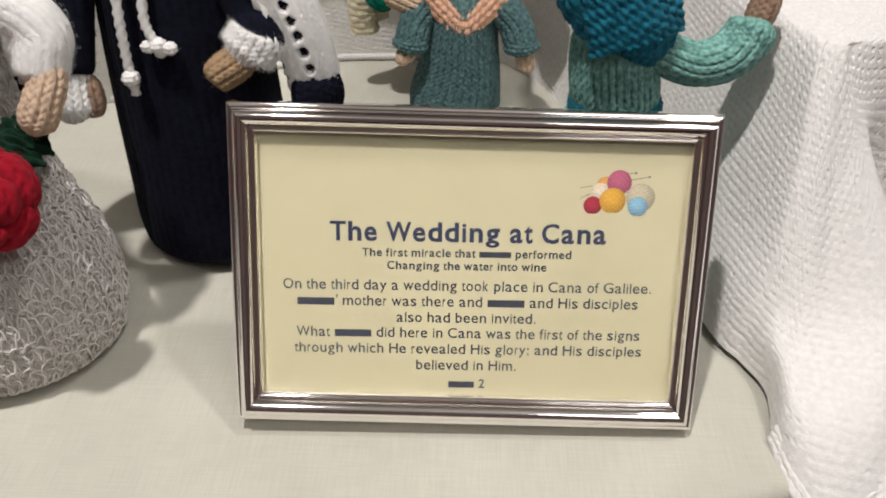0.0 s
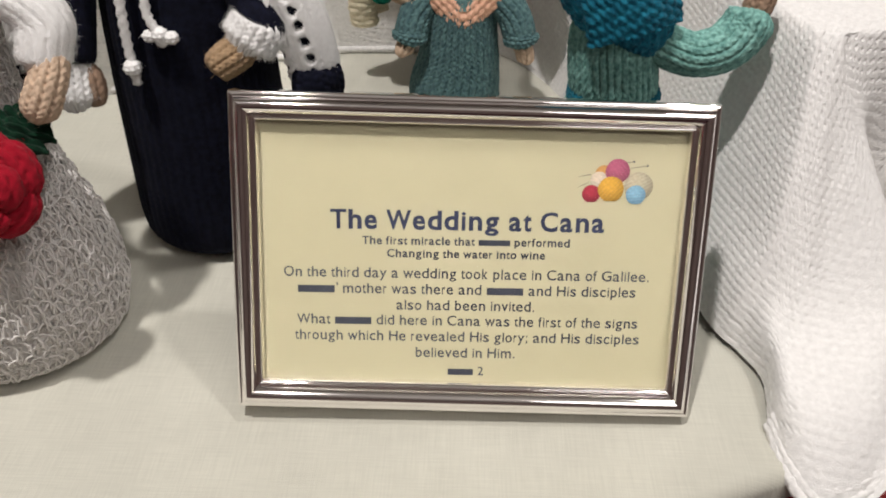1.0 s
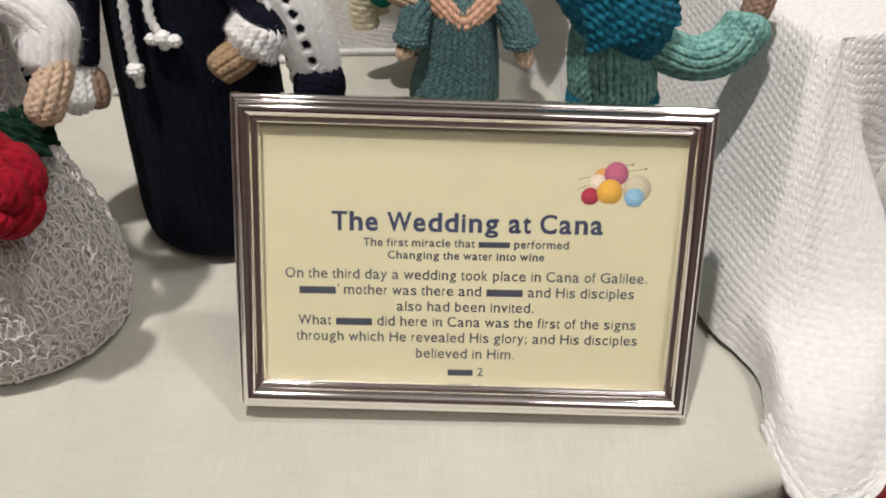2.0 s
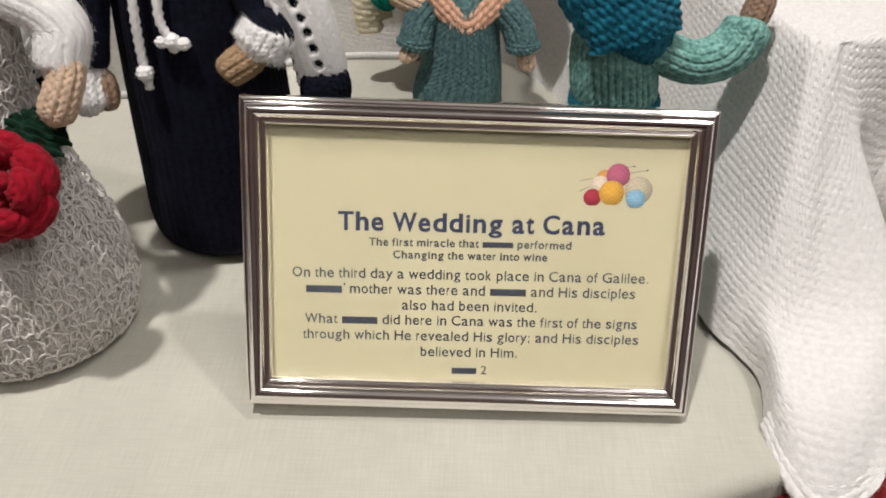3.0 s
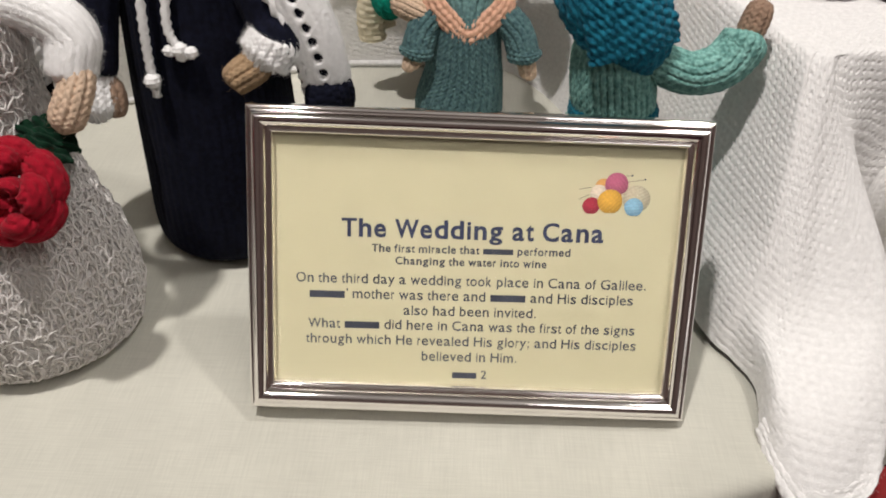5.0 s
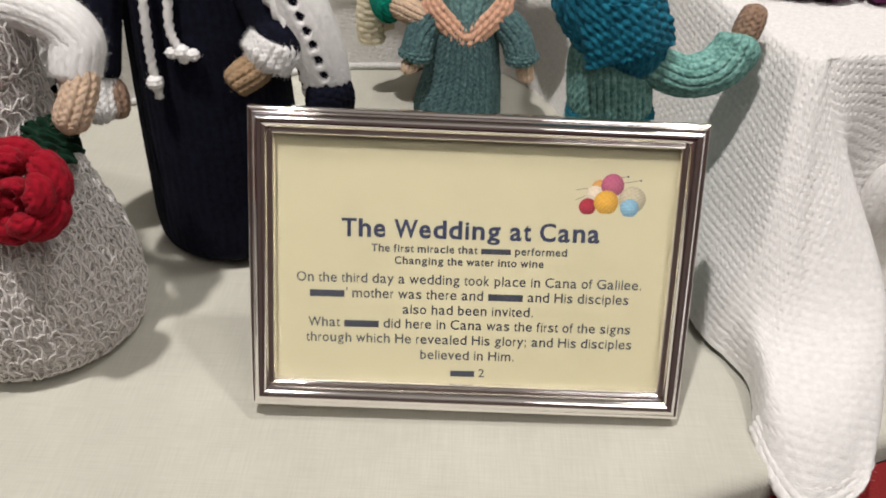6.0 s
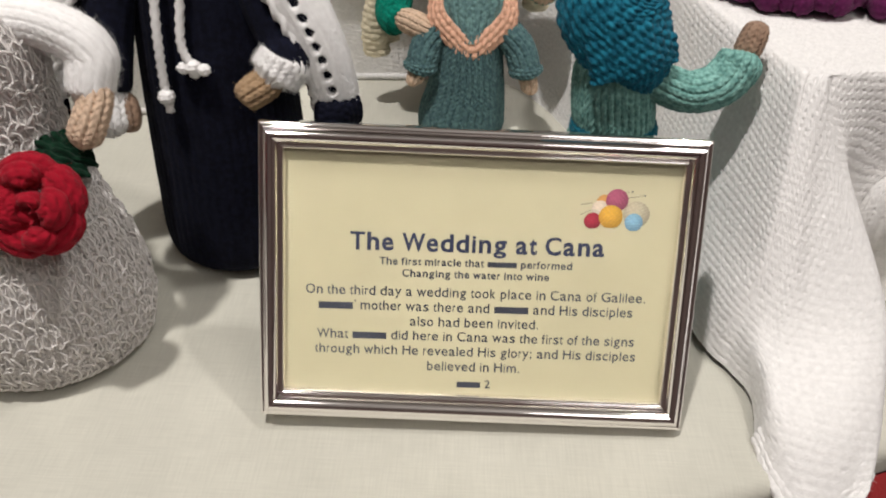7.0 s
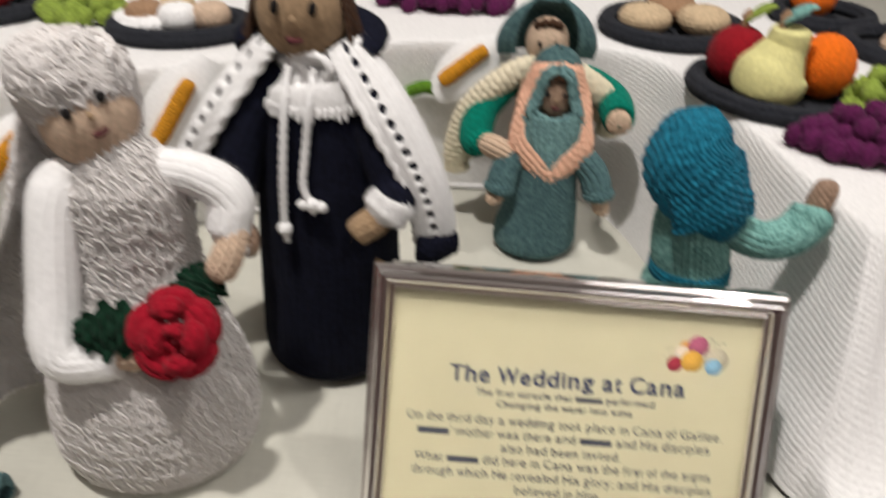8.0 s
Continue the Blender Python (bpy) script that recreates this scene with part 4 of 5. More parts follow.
def groom():
    sk = Skin(20)
    cx, cy = -0.121, 0.122
    sk.tube([(cx, cy, 0.001, 0.022, 0.022), (cx, cy, 0.004, 0.0320, 0.0320), (cx, cy, 0.014, 0.0365, 0.0365), (cx, cy, 0.045, 0.0360, 0.0355), (cx, cy, 0.085, 0.0345, 0.0330), (cx, cy, 0.120, 0.0325, 0.0300), (cx - 0.001, cy, 0.148, 0.0290, 0.0260), (cx - 0.002, cy, 0.164, 0.0180, 0.0180), (cx - 0.003, cy, 0.170, 0.0120, 0.0120)], NAVY, "plain", 0.0040, 0.0031, 0.0012, (1, 0, 0), (4, 3))
    # white yoke and rolled collar
    sk.tube([(cx - 0.001, cy - 0.001, 0.1540, 0.0275, 0.0262), (cx - 0.001, cy - 0.001, 0.1575, 0.0268, 0.0256), (cx - 0.002, cy, 0.163, 0.0232, 0.0226), (cx - 0.003, cy, 0.170, 0.0158, 0.0162), (cx - 0.003, cy, 0.176, 0.0128, 0.0134)], WHITE, "plain", 0.0036, 0.0030, 0.0010, (1, 0, 0), (5, 4), fuzz=90)
    for a in np.linspace(0, 2 * math.pi, 60)[:-1]:
        sk.cord([(cx - 0.001 + 0.0272 * math.cos(a), cy - 0.001 + 0.0260 * math.sin(a), 0.1570), (cx - 0.001 + 0.0290 * math.cos(a), cy - 0.001 + 0.0276 * math.sin(a), 0.1520 - 0.0022 * (math.sin(a * 11) > 0))], 0.0011, WHITE, 0.003, 0.2, 6)
    for ph, dz in ((0.0, 0.0), (1.7, 0.0035)):
        ring = [(cx - 0.003 + 0.0148 * math.cos(a), cy - 0.001 + 0.0150 * math.sin(a), 0.1725 + dz + 0.0014 * math.sin(3 * a + ph)) for a in np.linspace(0, 2 * math.pi, 24)]
        sk.cord(ring, 0.0023, WHITE, 0.005, 0.3)
    bow = [(cx + 0.002 + 0.0065 * math.cos(a), cy - 0.0190 - 0.002 * math.cos(a), 0.1725 + 0.0050 * math.sin(a)) for a in np.linspace(-1.2, 4.6, 16)]
    sk.cord(bow, 0.0019, WHITE, 0.004, 0.3)
    # navy lining standing up round the back of the neck
    sk.tube([(cx - 0.004 + 0.0215 * math.cos(a), cy + 0.002 + 0.0200 * math.sin(a), 0.1790 + 0.004 * math.sin(a), 0.0050, 0.0125) for a in np.linspace(-0.55, math.pi + 0.55, 11)], NAVY, "plain", 0.0040, 0.0031, 0.0010, (0, 0, 1), (4, 3))
    # cords at the neck
    sk.cord([(cx - 0.010, cy - 0.018, 0.172), (cx - 0.0105, cy - 0.027, 0.160), (cx - 0.0110, cy - 0.0312, 0.145), (cx - 0.0120, cy - 0.0340, 0.125), (cx - 0.0125, cy - 0.0350, 0.108), (cx - 0.0118, cy - 0.0358, 0.092)], 0.0018, WHITE, 0.0040, 0.22)
    sk.cord([(cx + 0.001, cy - 0.018, 0.172), (cx + 0.0005, cy - 0.028, 0.158), (cx - 0.0015, cy - 0.0305, 0.140), (cx - 0.0030, cy - 0.0335, 0.122), (cx + 0.0005, cy - 0.0345, 0.113)], 0.0018, WHITE, 0.0040, 0.22)
    for p, r in (((cx - 0.0122, cy - 0.0362, 0.1000), 0.0030), ((cx + 0.0005, cy - 0.0345, 0.1130), 0.0028), ((cx - 0.0035, cy - 0.0345, 0.1125), 0.0022), ((cx + 0.0050, cy - 0.0345, 0.1120), 0.0023), ((cx + 0.001, cy - 0.0345, 0.1105), 0.0021)):
        sk.ball(p, (r * 1.1, r * 1.1, r * 1.1), WHITE, "garter", 0.0024, 0.0020, 0.0011, fine=(4, 4))
    # head and hair
    hx, hy, hz = cx - 0.006, cy - 0.004, 0.193
    sk.ball((hx, hy, hz), (0.0200, 0.0190, 0.0225), SKIN, "plain", 0.0036, 0.0029, 0.0009)
    features(sk, (hx + 0.001, hy - 0.0192, hz + 0.001), (0, -1, 0.1), (1, 0, 0), (0, 0.1, 1), 0.019)
    rng = np.random.default_rng(2)
    for k in range(75):
        a = rng.uniform(-0.35, math.pi + 0.35)
        x, y = math.cos(a), math.sin(a)
        ln = rng.uniform(0.030, 0.052)
        sk.cord([(hx, hy + 0.003, hz + 0.0235), (hx + x * 0.0150, hy + y * 0.0150, hz + 0.018), (hx + x * 0.0220, hy + y * 0.0215, hz), (hx + x * (0.0235 + rng.uniform(0, 0.005)), hy + y * 0.024, hz - ln + 0.012)], 0.0013, HAIR, 0.004, 0.25, 5)
    # cloak: white outside, navy inside, with an eyelet border
    hole = lambda uc: (lambda u, v: ((u - uc) / 0.022) ** 2 + (((v * 15) % 1 - 0.5) / 0.31) ** 2 < 1)
    right = [[(-0.0728, 0.097, 0.092), (-0.0655, 0.0965, 0.092), (-0.0570, 0.105, 0.093), (-0.0680, 0.128, 0.093), (-0.086, 0.148, 0.093)],
             [(-0.0728, 0.096, 0.098), (-0.0650, 0.0955, 0.098), (-0.0565, 0.104, 0.099), (-0.0685, 0.128, 0.100), (-0.088, 0.148, 0.100)],
             [(-0.0762, 0.094, 0.115), (-0.0690, 0.0935, 0.116), (-0.0600, 0.103, 0.117), (-0.0725, 0.128, 0.117), (-0.092, 0.148, 0.117)],
             [(-0.0832, 0.094, 0.132), (-0.0755, 0.0935, 0.133), (-0.0665, 0.103, 0.135), (-0.0790, 0.127, 0.137), (-0.097, 0.147, 0.137)],
             [(-0.0950, 0.096, 0.152), (-0.0880, 0.097, 0.155), (-0.0800, 0.106, 0.158), (-0.0895, 0.127, 0.159), (-0.105, 0.144, 0.159)],
             [(-0.1095, 0.104, 0.173), (-0.104, 0.107, 0.176), (-0.098, 0.112, 0.178), (-0.101, 0.125, 0.178), (-0.112, 0.138, 0.178)],
             [(-0.113, 0.108, 0.179), (-0.109, 0.111, 0.181), (-0.104, 0.115, 0.182), (-0.106, 0.124, 0.182), (-0.114, 0.134, 0.182)]]
    right = np.array(right)
    left = right[:, ::-1].copy()
    left[..., 0] = -0.251 - left[..., 0] - 0.005 * np.linspace(1, 0, 7)[:, None]
    left[:, 2] = left[:, 3] + np.array((-0.0035, 0.0060, 0.0))
    left[:, 1] = left[:, 3] + np.array((0.0020, 0.0240, 0.0))
    left[:, 0] = left[:, 3] + np.array((0.0180, 0.0440, 0.0))
    for net, uc, inw in ((right, 0.115, -0.0024), (left, 0.875, 0.0024)):
        sk.sheet(net, WHITE, "plain", 0.0038, 0.0031, 0.0006, 0.0024, (7, 4), (hole(uc), NAVY), fuzz=90)
        edge = net[:, 0 if inw < 0 else -1]
        sk.cord(edge + np.array((0.0, -0.0010, 0.0)), 0.0019, WHITE, 0.0065, 0.45)
        inner = net + np.array((inw, 0.0014, 0.0))
        sk.sheet(inner, NAVY, "plain", 0.0038, 0.003, 0.0006, 0.0016, (3, 3))
        low = net[0][:3] if inw < 0 else net[0][2:]
        sk.tube([(*p, 0.0078, 0.0050) for p in (low + np.array((0.0005, -0.001, -0.003)))], NAVY, "garter", 0.003, 0.0026, 0.0012, (0, 0, 1))
    # arms
    sk.tube([(-0.104, 0.114, 0.166, 0.005, 0.005), (-0.096, 0.110, 0.156, 0.0090, 0.0090), (-0.0930, 0.105, 0.138, 0.0095, 0.0095), (-0.0860, 0.100, 0.122, 0.0098, 0.0098), (-0.0835, 0.093, 0.114, 0.0100, 0.0100), (-0.088, 0.090, 0.1115, 0.0050, 0.0050)], NAVY, "plain", 0.0038, 0.0029, 0.0011, (0, 1, 0), (4, 3))
    sk.tube([(-0.0825, 0.0935, 0.1175, 0.0050, 0.0050), (-0.0828, 0.0932, 0.1165, 0.0098, 0.0098), (-0.0855, 0.0915, 0.1125, 0.0102, 0.0102), (-0.0880, 0.0898, 0.1095, 0.0096, 0.0096), (-0.0882, 0.0897, 0.1092, 0.0040, 0.0040)], WHITE, "plain", 0.0036, 0.0032, 0.0022, (0, 1, 0), (7, 6), fuzz=180)
    sk.tube([(-0.0870, 0.0905, 0.1105, 0.0045, 0.0045), (-0.0905, 0.0882, 0.1075, 0.0064, 0.0062), (-0.0955, 0.0855, 0.1045, 0.0066, 0.0063), (-0.0998, 0.0835, 0.1015, 0.0054, 0.0052), (-0.1010, 0.0828, 0.1005, 0.0010, 0.0010)], SKIN, "plain", 0.0036, 0.0027, 0.0019, (0, 1, 0))
    sk.tube([(-0.136, 0.114, 0.166, 0.005, 0.005), (-0.146, 0.110, 0.155, 0.0090, 0.0090), (-0.155, 0.102, 0.135, 0.0100, 0.0100), (-0.158, 0.092, 0.110, 0.0098, 0.0098), (-0.158, 0.089, 0.101, 0.0086, 0.0086), (-0.158, 0.088, 0.099, 0.004, 0.004)], NAVY, "plain", 0.0038, 0.0029, 0.0011, (0, 1, 0), (4, 3))
    sk.tube([(-0.159, 0.089, 0.100, 0.0074, 0.0074), (-0.1585, 0.087, 0.094, 0.0078, 0.0078), (-0.1580, 0.084, 0.087, 0.0076, 0.0076), (-0.1580, 0.084, 0.0865, 0.003, 0.003)], WHITE, "plain", 0.0036, 0.0032, 0.0022, (0, 1, 0), (7, 6), fuzz=180)
    sk.tube([(-0.156, 0.090, 0.097, 0.0035, 0.0035), (-0.1525, 0.088, 0.094, 0.0048, 0.0046), (-0.1520, 0.086, 0.086, 0.0045, 0.0043), (-0.1525, 0.085, 0.0828, 0.001, 0.001)], SKIN_DARK, "plain", 0.0036, 0.0027, 0.0019, (1, 0, 0))
    tagged(sk.put("knitted_doll", (cx, cy, 0.0)), "knitted doll in a navy robe with a white eyelet-edged cloak", "doll", "knitted dolls")


def girl():
    sk = Skin(14)
    cx, cy = -0.007, 0.247
    sk.tube([(cx - 0.003, cy, 0.001, 0.016, 0.016), (cx - 0.003, cy, 0.004, 0.0250, 0.0250), (cx - 0.003, cy, 0.012, 0.0265, 0.0260), (cx - 0.001, cy, 0.030, 0.0235, 0.0225), (cx, cy, 0.052, 0.0200, 0.0190), (cx + 0.001, cy + 0.002, 0.075, 0.0180, 0.0165), (cx + 0.001, cy + 0.004, 0.088, 0.0100, 0.0100)], TEAL, "plain", 0.0042, 0.0034, 0.0024, (1, 0, 0), (7, 6))
    for s, elbow, wrist, hand in ((-1, (-0.0315, 0.240, 0.062), (-0.0355, 0.234, 0.050), (-0.0395, 0.229, 0.042)), (1, (0.0215, 0.241, 0.062), (0.0270, 0.236, 0.049), (0.0305, 0.232, 0.038))):
        sh = (cx + s * 0.010, cy + 0.002, 0.080)
        sk.tube([(*sh, 0.005, 0.005), (sh[0] + s * 0.005, sh[1] - 0.003, 0.074, 0.0080, 0.0080), (*elbow, 0.0090, 0.0088), (*wrist, 0.0088, 0.0082), (wrist[0], wrist[1], wrist[2] - 0.0015, 0.003, 0.003)], TEAL, "plain", 0.0042, 0.0034, 0.0022, (0, 1, 0))
        sk.tube([(wrist[0], wrist[1], wrist[2] + 0.0045, 0.0070, 0.0068), (wrist[0], wrist[1] - 0.0004, wrist[2] + 0.002, 0.0098, 0.0094), (wrist[0] + s * 0.0006, wrist[1] - 0.0008, wrist[2] - 0.0015, 0.0100, 0.0096), (wrist[0] + s * 0.0008, wrist[1] - 0.0008, wrist[2] - 0.0025, 0.0050, 0.0050)], TEAL, "garter", 0.0034, 0.0026, 0.0022, (0, 1, 0))
        sk.tube([(wrist[0], wrist[1], wrist[2] + 0.002, 0.003, 0.003), (wrist[0] + (hand[0] - wrist[0]) * 0.4, wrist[1] - 0.001, wrist[2] - 0.003, 0.0046, 0.0044), (*hand, 0.0042, 0.0040), (hand[0], hand[1] - 0.0005, hand[2] - 0.003, 0.0008, 0.0008)], SKIN_PINK, "plain", 0.0036, 0.0030, 0.0022)
    # head, hood and bib with a crocheted border
    hx, hy, hz = cx + 0.001, cy + 0.006, 0.107
    sk.ball((hx, hy, hz), (0.0115, 0.0115, 0.0165), SKIN_DARK, "plain", 0.0030, 0.0025, 0.0008)
    features(sk, (hx, hy - 0.0118, hz + 0.001), (0, -1, 0.1), (1, 0, 0), (0, 0.1, 1), 0.012)
    sk.cord([(hx - 0.007, hy - 0.0085, hz + 0.011), (hx, hy - 0.0095, hz + 0.0145), (hx + 0.007, hy - 0.0085, hz + 0.011)], 0.0026, HAIR)
    sk.tube([(hx, hy + 0.008, hz - 0.026, 0.017, 0.010), (hx, hy + 0.009, hz - 0.004, 0.0180, 0.0110), (hx, hy + 0.008, hz + 0.012, 0.0165, 0.0115), (hx, hy + 0.005, hz + 0.023, 0.0105, 0.0090), (hx, hy + 0.003, hz + 0.0285, 0.001, 0.001)], TEAL, "plain", 0.0034, 0.0028, 0.0012)

    def shield(half, top, deep, y0, y1):
        """A closed outline: pointed above, widest low down, drawn to a point below."""
        shape = [(0, 1), (0.48, 0.80), (0.72, 0.25), (0.90, -0.22), (1.0, -0.52), (0.88, -0.68), (0.46, -0.86), (0, -1)]
        shape = shape + [(-x, z) for x, z in shape[-2:0:-1]] + [(0, 1)]
        pts = spline(np.array(shape), np.linspace(0, 1, 49))
        return [(hx + half * x, hy + y0 - (y0 - y1) * max(0.0, -z) ** 0.8, hz + (top if z > 0 else deep) * z) for x, z in pts]

    for rx, top, dn, y0, y1, r in ((0.0124, 0.0180, 0.0130, -0.010, -0.013, 0.0021), (0.0158, 0.0203, 0.0150, -0.008, -0.014, 0.0025)):
        sk.cord(shield(rx, top, dn, y0, y1), r, HOOD, 0.0045, 0.35)
    band = np.array([shield(0.0172, 0.0200, 0.0370, -0.005, -0.0218), shield(0.0208, 0.0214, 0.0440, -0.001, -0.0232), shield(0.0236, 0.0224, 0.0492, 0.003, -0.0230), shield(0.0254, 0.0230, 0.0528, 0.006, -0.0215)])
    sk.sheet(band, PEACH, "garter", 0.0046, 0.0036, 0.0016, 0.0030, (6, 6), face=(0, -1, 0), fuzz=30)
    net = []
    for q in np.linspace(0, 1, 5):
        net.append([(hx + (1 - 0.62 * q ** 2) * 0.0195 * k, hy - 0.0165 - 0.0068 * q + 0.006 * abs(k) ** 2, hz - 0.011 - 0.0295 * q) for k in np.linspace(-1, 1, 7)])
    sk.sheet(np.array(net), HOOD, "plain", 0.0042, 0.0034, 0.0018, 0.0015, (6, 5), face=(0, -1, 0), fuzz=20)
    tagged(sk.put("knitted_doll", (cx, cy, 0.0)), "small knitted child doll in a grey-teal dress and peach-edged hood", "doll", "knitted dolls")


def mother():
    sk = Skin(12)
    cx, cy = -0.010, 0.292
    sk.tube([(cx, cy, 0.001, 0.014, 0.012), (cx, cy, 0.004, 0.0225, 0.0180), (cx, cy, 0.030, 0.0220, 0.0175), (cx, cy, 0.065, 0.0200, 0.0160), (cx, cy, 0.098, 0.0180, 0.0150), (cx, cy, 0.112, 0.0100, 0.0100)], SKIN_DARK, "plain", 0.0031, 0.0026, 0.0006, (1, 0, 0), (4, 3))
    hx, hy, hz = cx - 0.003, cy - 0.006, 0.129
    sk.ball((hx, hy, hz), (0.0135, 0.0125, 0.0155), SKIN_PINK, "plain", 0.0030, 0.0025, 0.0008)
    features(sk, (hx, hy - 0.0127, hz - 0.001), (0, -1, 0.1), (1, 0, 0), (0, 0.1, 1), 0.012)
    sk.cord([(hx - 0.0095, hy - 0.0060, hz + 0.011), (hx, hy - 0.0080, hz + 0.0145), (hx + 0.0095, hy - 0.0060, hz + 0.011)], 0.0024, HAIR)
    # flared head-dress
    net = []
    for z, r, y0 in ((-0.012, 0.0300, 0.006), (-0.002, 0.0310, 0.004), (0.010, 0.0265, 0.002), (0.020, 0.0175, 0.000), (0.026, 0.0060, -0.001)):
        net.append([(hx + r * math.sin(a), hy + y0 + 0.55 * r * math.cos(a) * (1 if math.cos(a) > 0 else 0.85), hz + z + 0.006 * (math.cos(a) < 0) * (-math.cos(a))) for a in np.linspace(-2.45, 2.45, 13)])
    sk.sheet(np.array(net), TEAL, "plain", 0.0034, 0.0028, 0.0012, 0.002, (6, 4), face=(0, 1, 0))
    # cream cape over both shoulders, ribbed edge
    for s in (-1, 1):
        path = [(hx + s * 0.006, hy - 0.010, 0.1145), (hx + s * 0.018, hy - 0.014, 0.1120), (hx + s * 0.034, hy - 0.018, 0.1010), (hx + s * 0.047, hy - 0.018, 0.0840), (hx + s * 0.0535, hy - 0.017, 0.0600), (hx + s * 0.0530, hy - 0.014, 0.0400)]
        if s > 0:
            path = [(hx + 0.006, hy - 0.012, 0.1165), (hx + 0.018, hy - 0.017, 0.1150), (hx + 0.030, hy - 0.020, 0.1090), (hx + 0.041, hy - 0.019, 0.1000), (hx + 0.046, hy - 0.014, 0.0880), (hx + 0.046, hy - 0.006, 0.0720)]
        sk.tube([(*p, 0.0056, 0.0084) for p in path], CREAM, "garter", 0.0070, 0.0040, 0.0014, (0, 1, 0), fuzz=30)
        net = [[tuple(Vector(p) + Vector((-s * 0.002 - s * 0.010 * k, 0.006 + 0.016 * k, 0.002 - 0.002 * k))) for k in (0, 0.5, 1)] for p in path]
        sk.sheet(np.array(net)[:, ::(1 if s < 0 else -1)], CREAM, "plain", 0.0038, 0.0029, 0.0011, 0.002, (4, 4))
    # sleeves, and both palms resting on the child
    sk.tube([(cx - 0.014, cy - 0.006, 0.112, 0.005, 0.005), (cx - 0.026, cy - 0.014, 0.102, 0.0090, 0.0090), (cx - 0.040, cy - 0.022, 0.088, 0.0105, 0.0105), (cx - 0.044, cy - 0.034, 0.073, 0.0105, 0.0105), (cx - 0.039, cy - 0.041, 0.070, 0.0090, 0.0090), (cx - 0.038, cy - 0.042, 0.0698, 0.003, 0.003)], GREEN, "plain", 0.0038, 0.0029, 0.0011, (0, 1, 0))
    sk.tube([(cx - 0.040, cy - 0.040, 0.073, 0.003, 0.003), (cx - 0.036, cy - 0.044, 0.0725, 0.0062, 0.0060), (cx - 0.028, cy - 0.048, 0.0710, 0.0070, 0.0066), (cx - 0.021, cy - 0.052, 0.0700, 0.0056, 0.0054), (cx - 0.0175, cy - 0.053, 0.0695, 0.001, 0.001)], SKIN_PINK, "plain", 0.0036, 0.0030, 0.0022, (0, 0, 1))
    sk.tube([(cx + 0.014, cy - 0.006, 0.112, 0.005, 0.005), (cx + 0.028, cy - 0.012, 0.106, 0.0090, 0.0090), (cx + 0.041, cy - 0.022, 0.099, 0.0105, 0.0110), (cx + 0.0445, cy - 0.036, 0.0950, 0.0104, 0.0118), (cx + 0.0445, cy - 0.042, 0.0945, 0.0088, 0.0100), (cx + 0.0445, cy - 0.0425, 0.0945, 0.003, 0.003)], GREEN, "plain", 0.0038, 0.0029, 0.0011, (1, 0, 0))
    sk.tube([(cx + 0.0445, cy - 0.036, 0.0940, 0.003, 0.003), (cx + 0.0445, cy - 0.044, 0.0935, 0.0068, 0.0076), (cx + 0.0445, cy - 0.048, 0.0930, 0.0060, 0.0064), (cx + 0.0445, cy - 0.050, 0.0928, 0.001, 0.001)], SKIN_PINK, "plain", 0.0036, 0.0030, 0.0022, (1, 0, 0))
    tagged(sk.put("knitted_doll", (cx, cy, 0.0)), "knitted doll in teal head-dress and cream cape, holding the child doll", "doll", "knitted dolls")


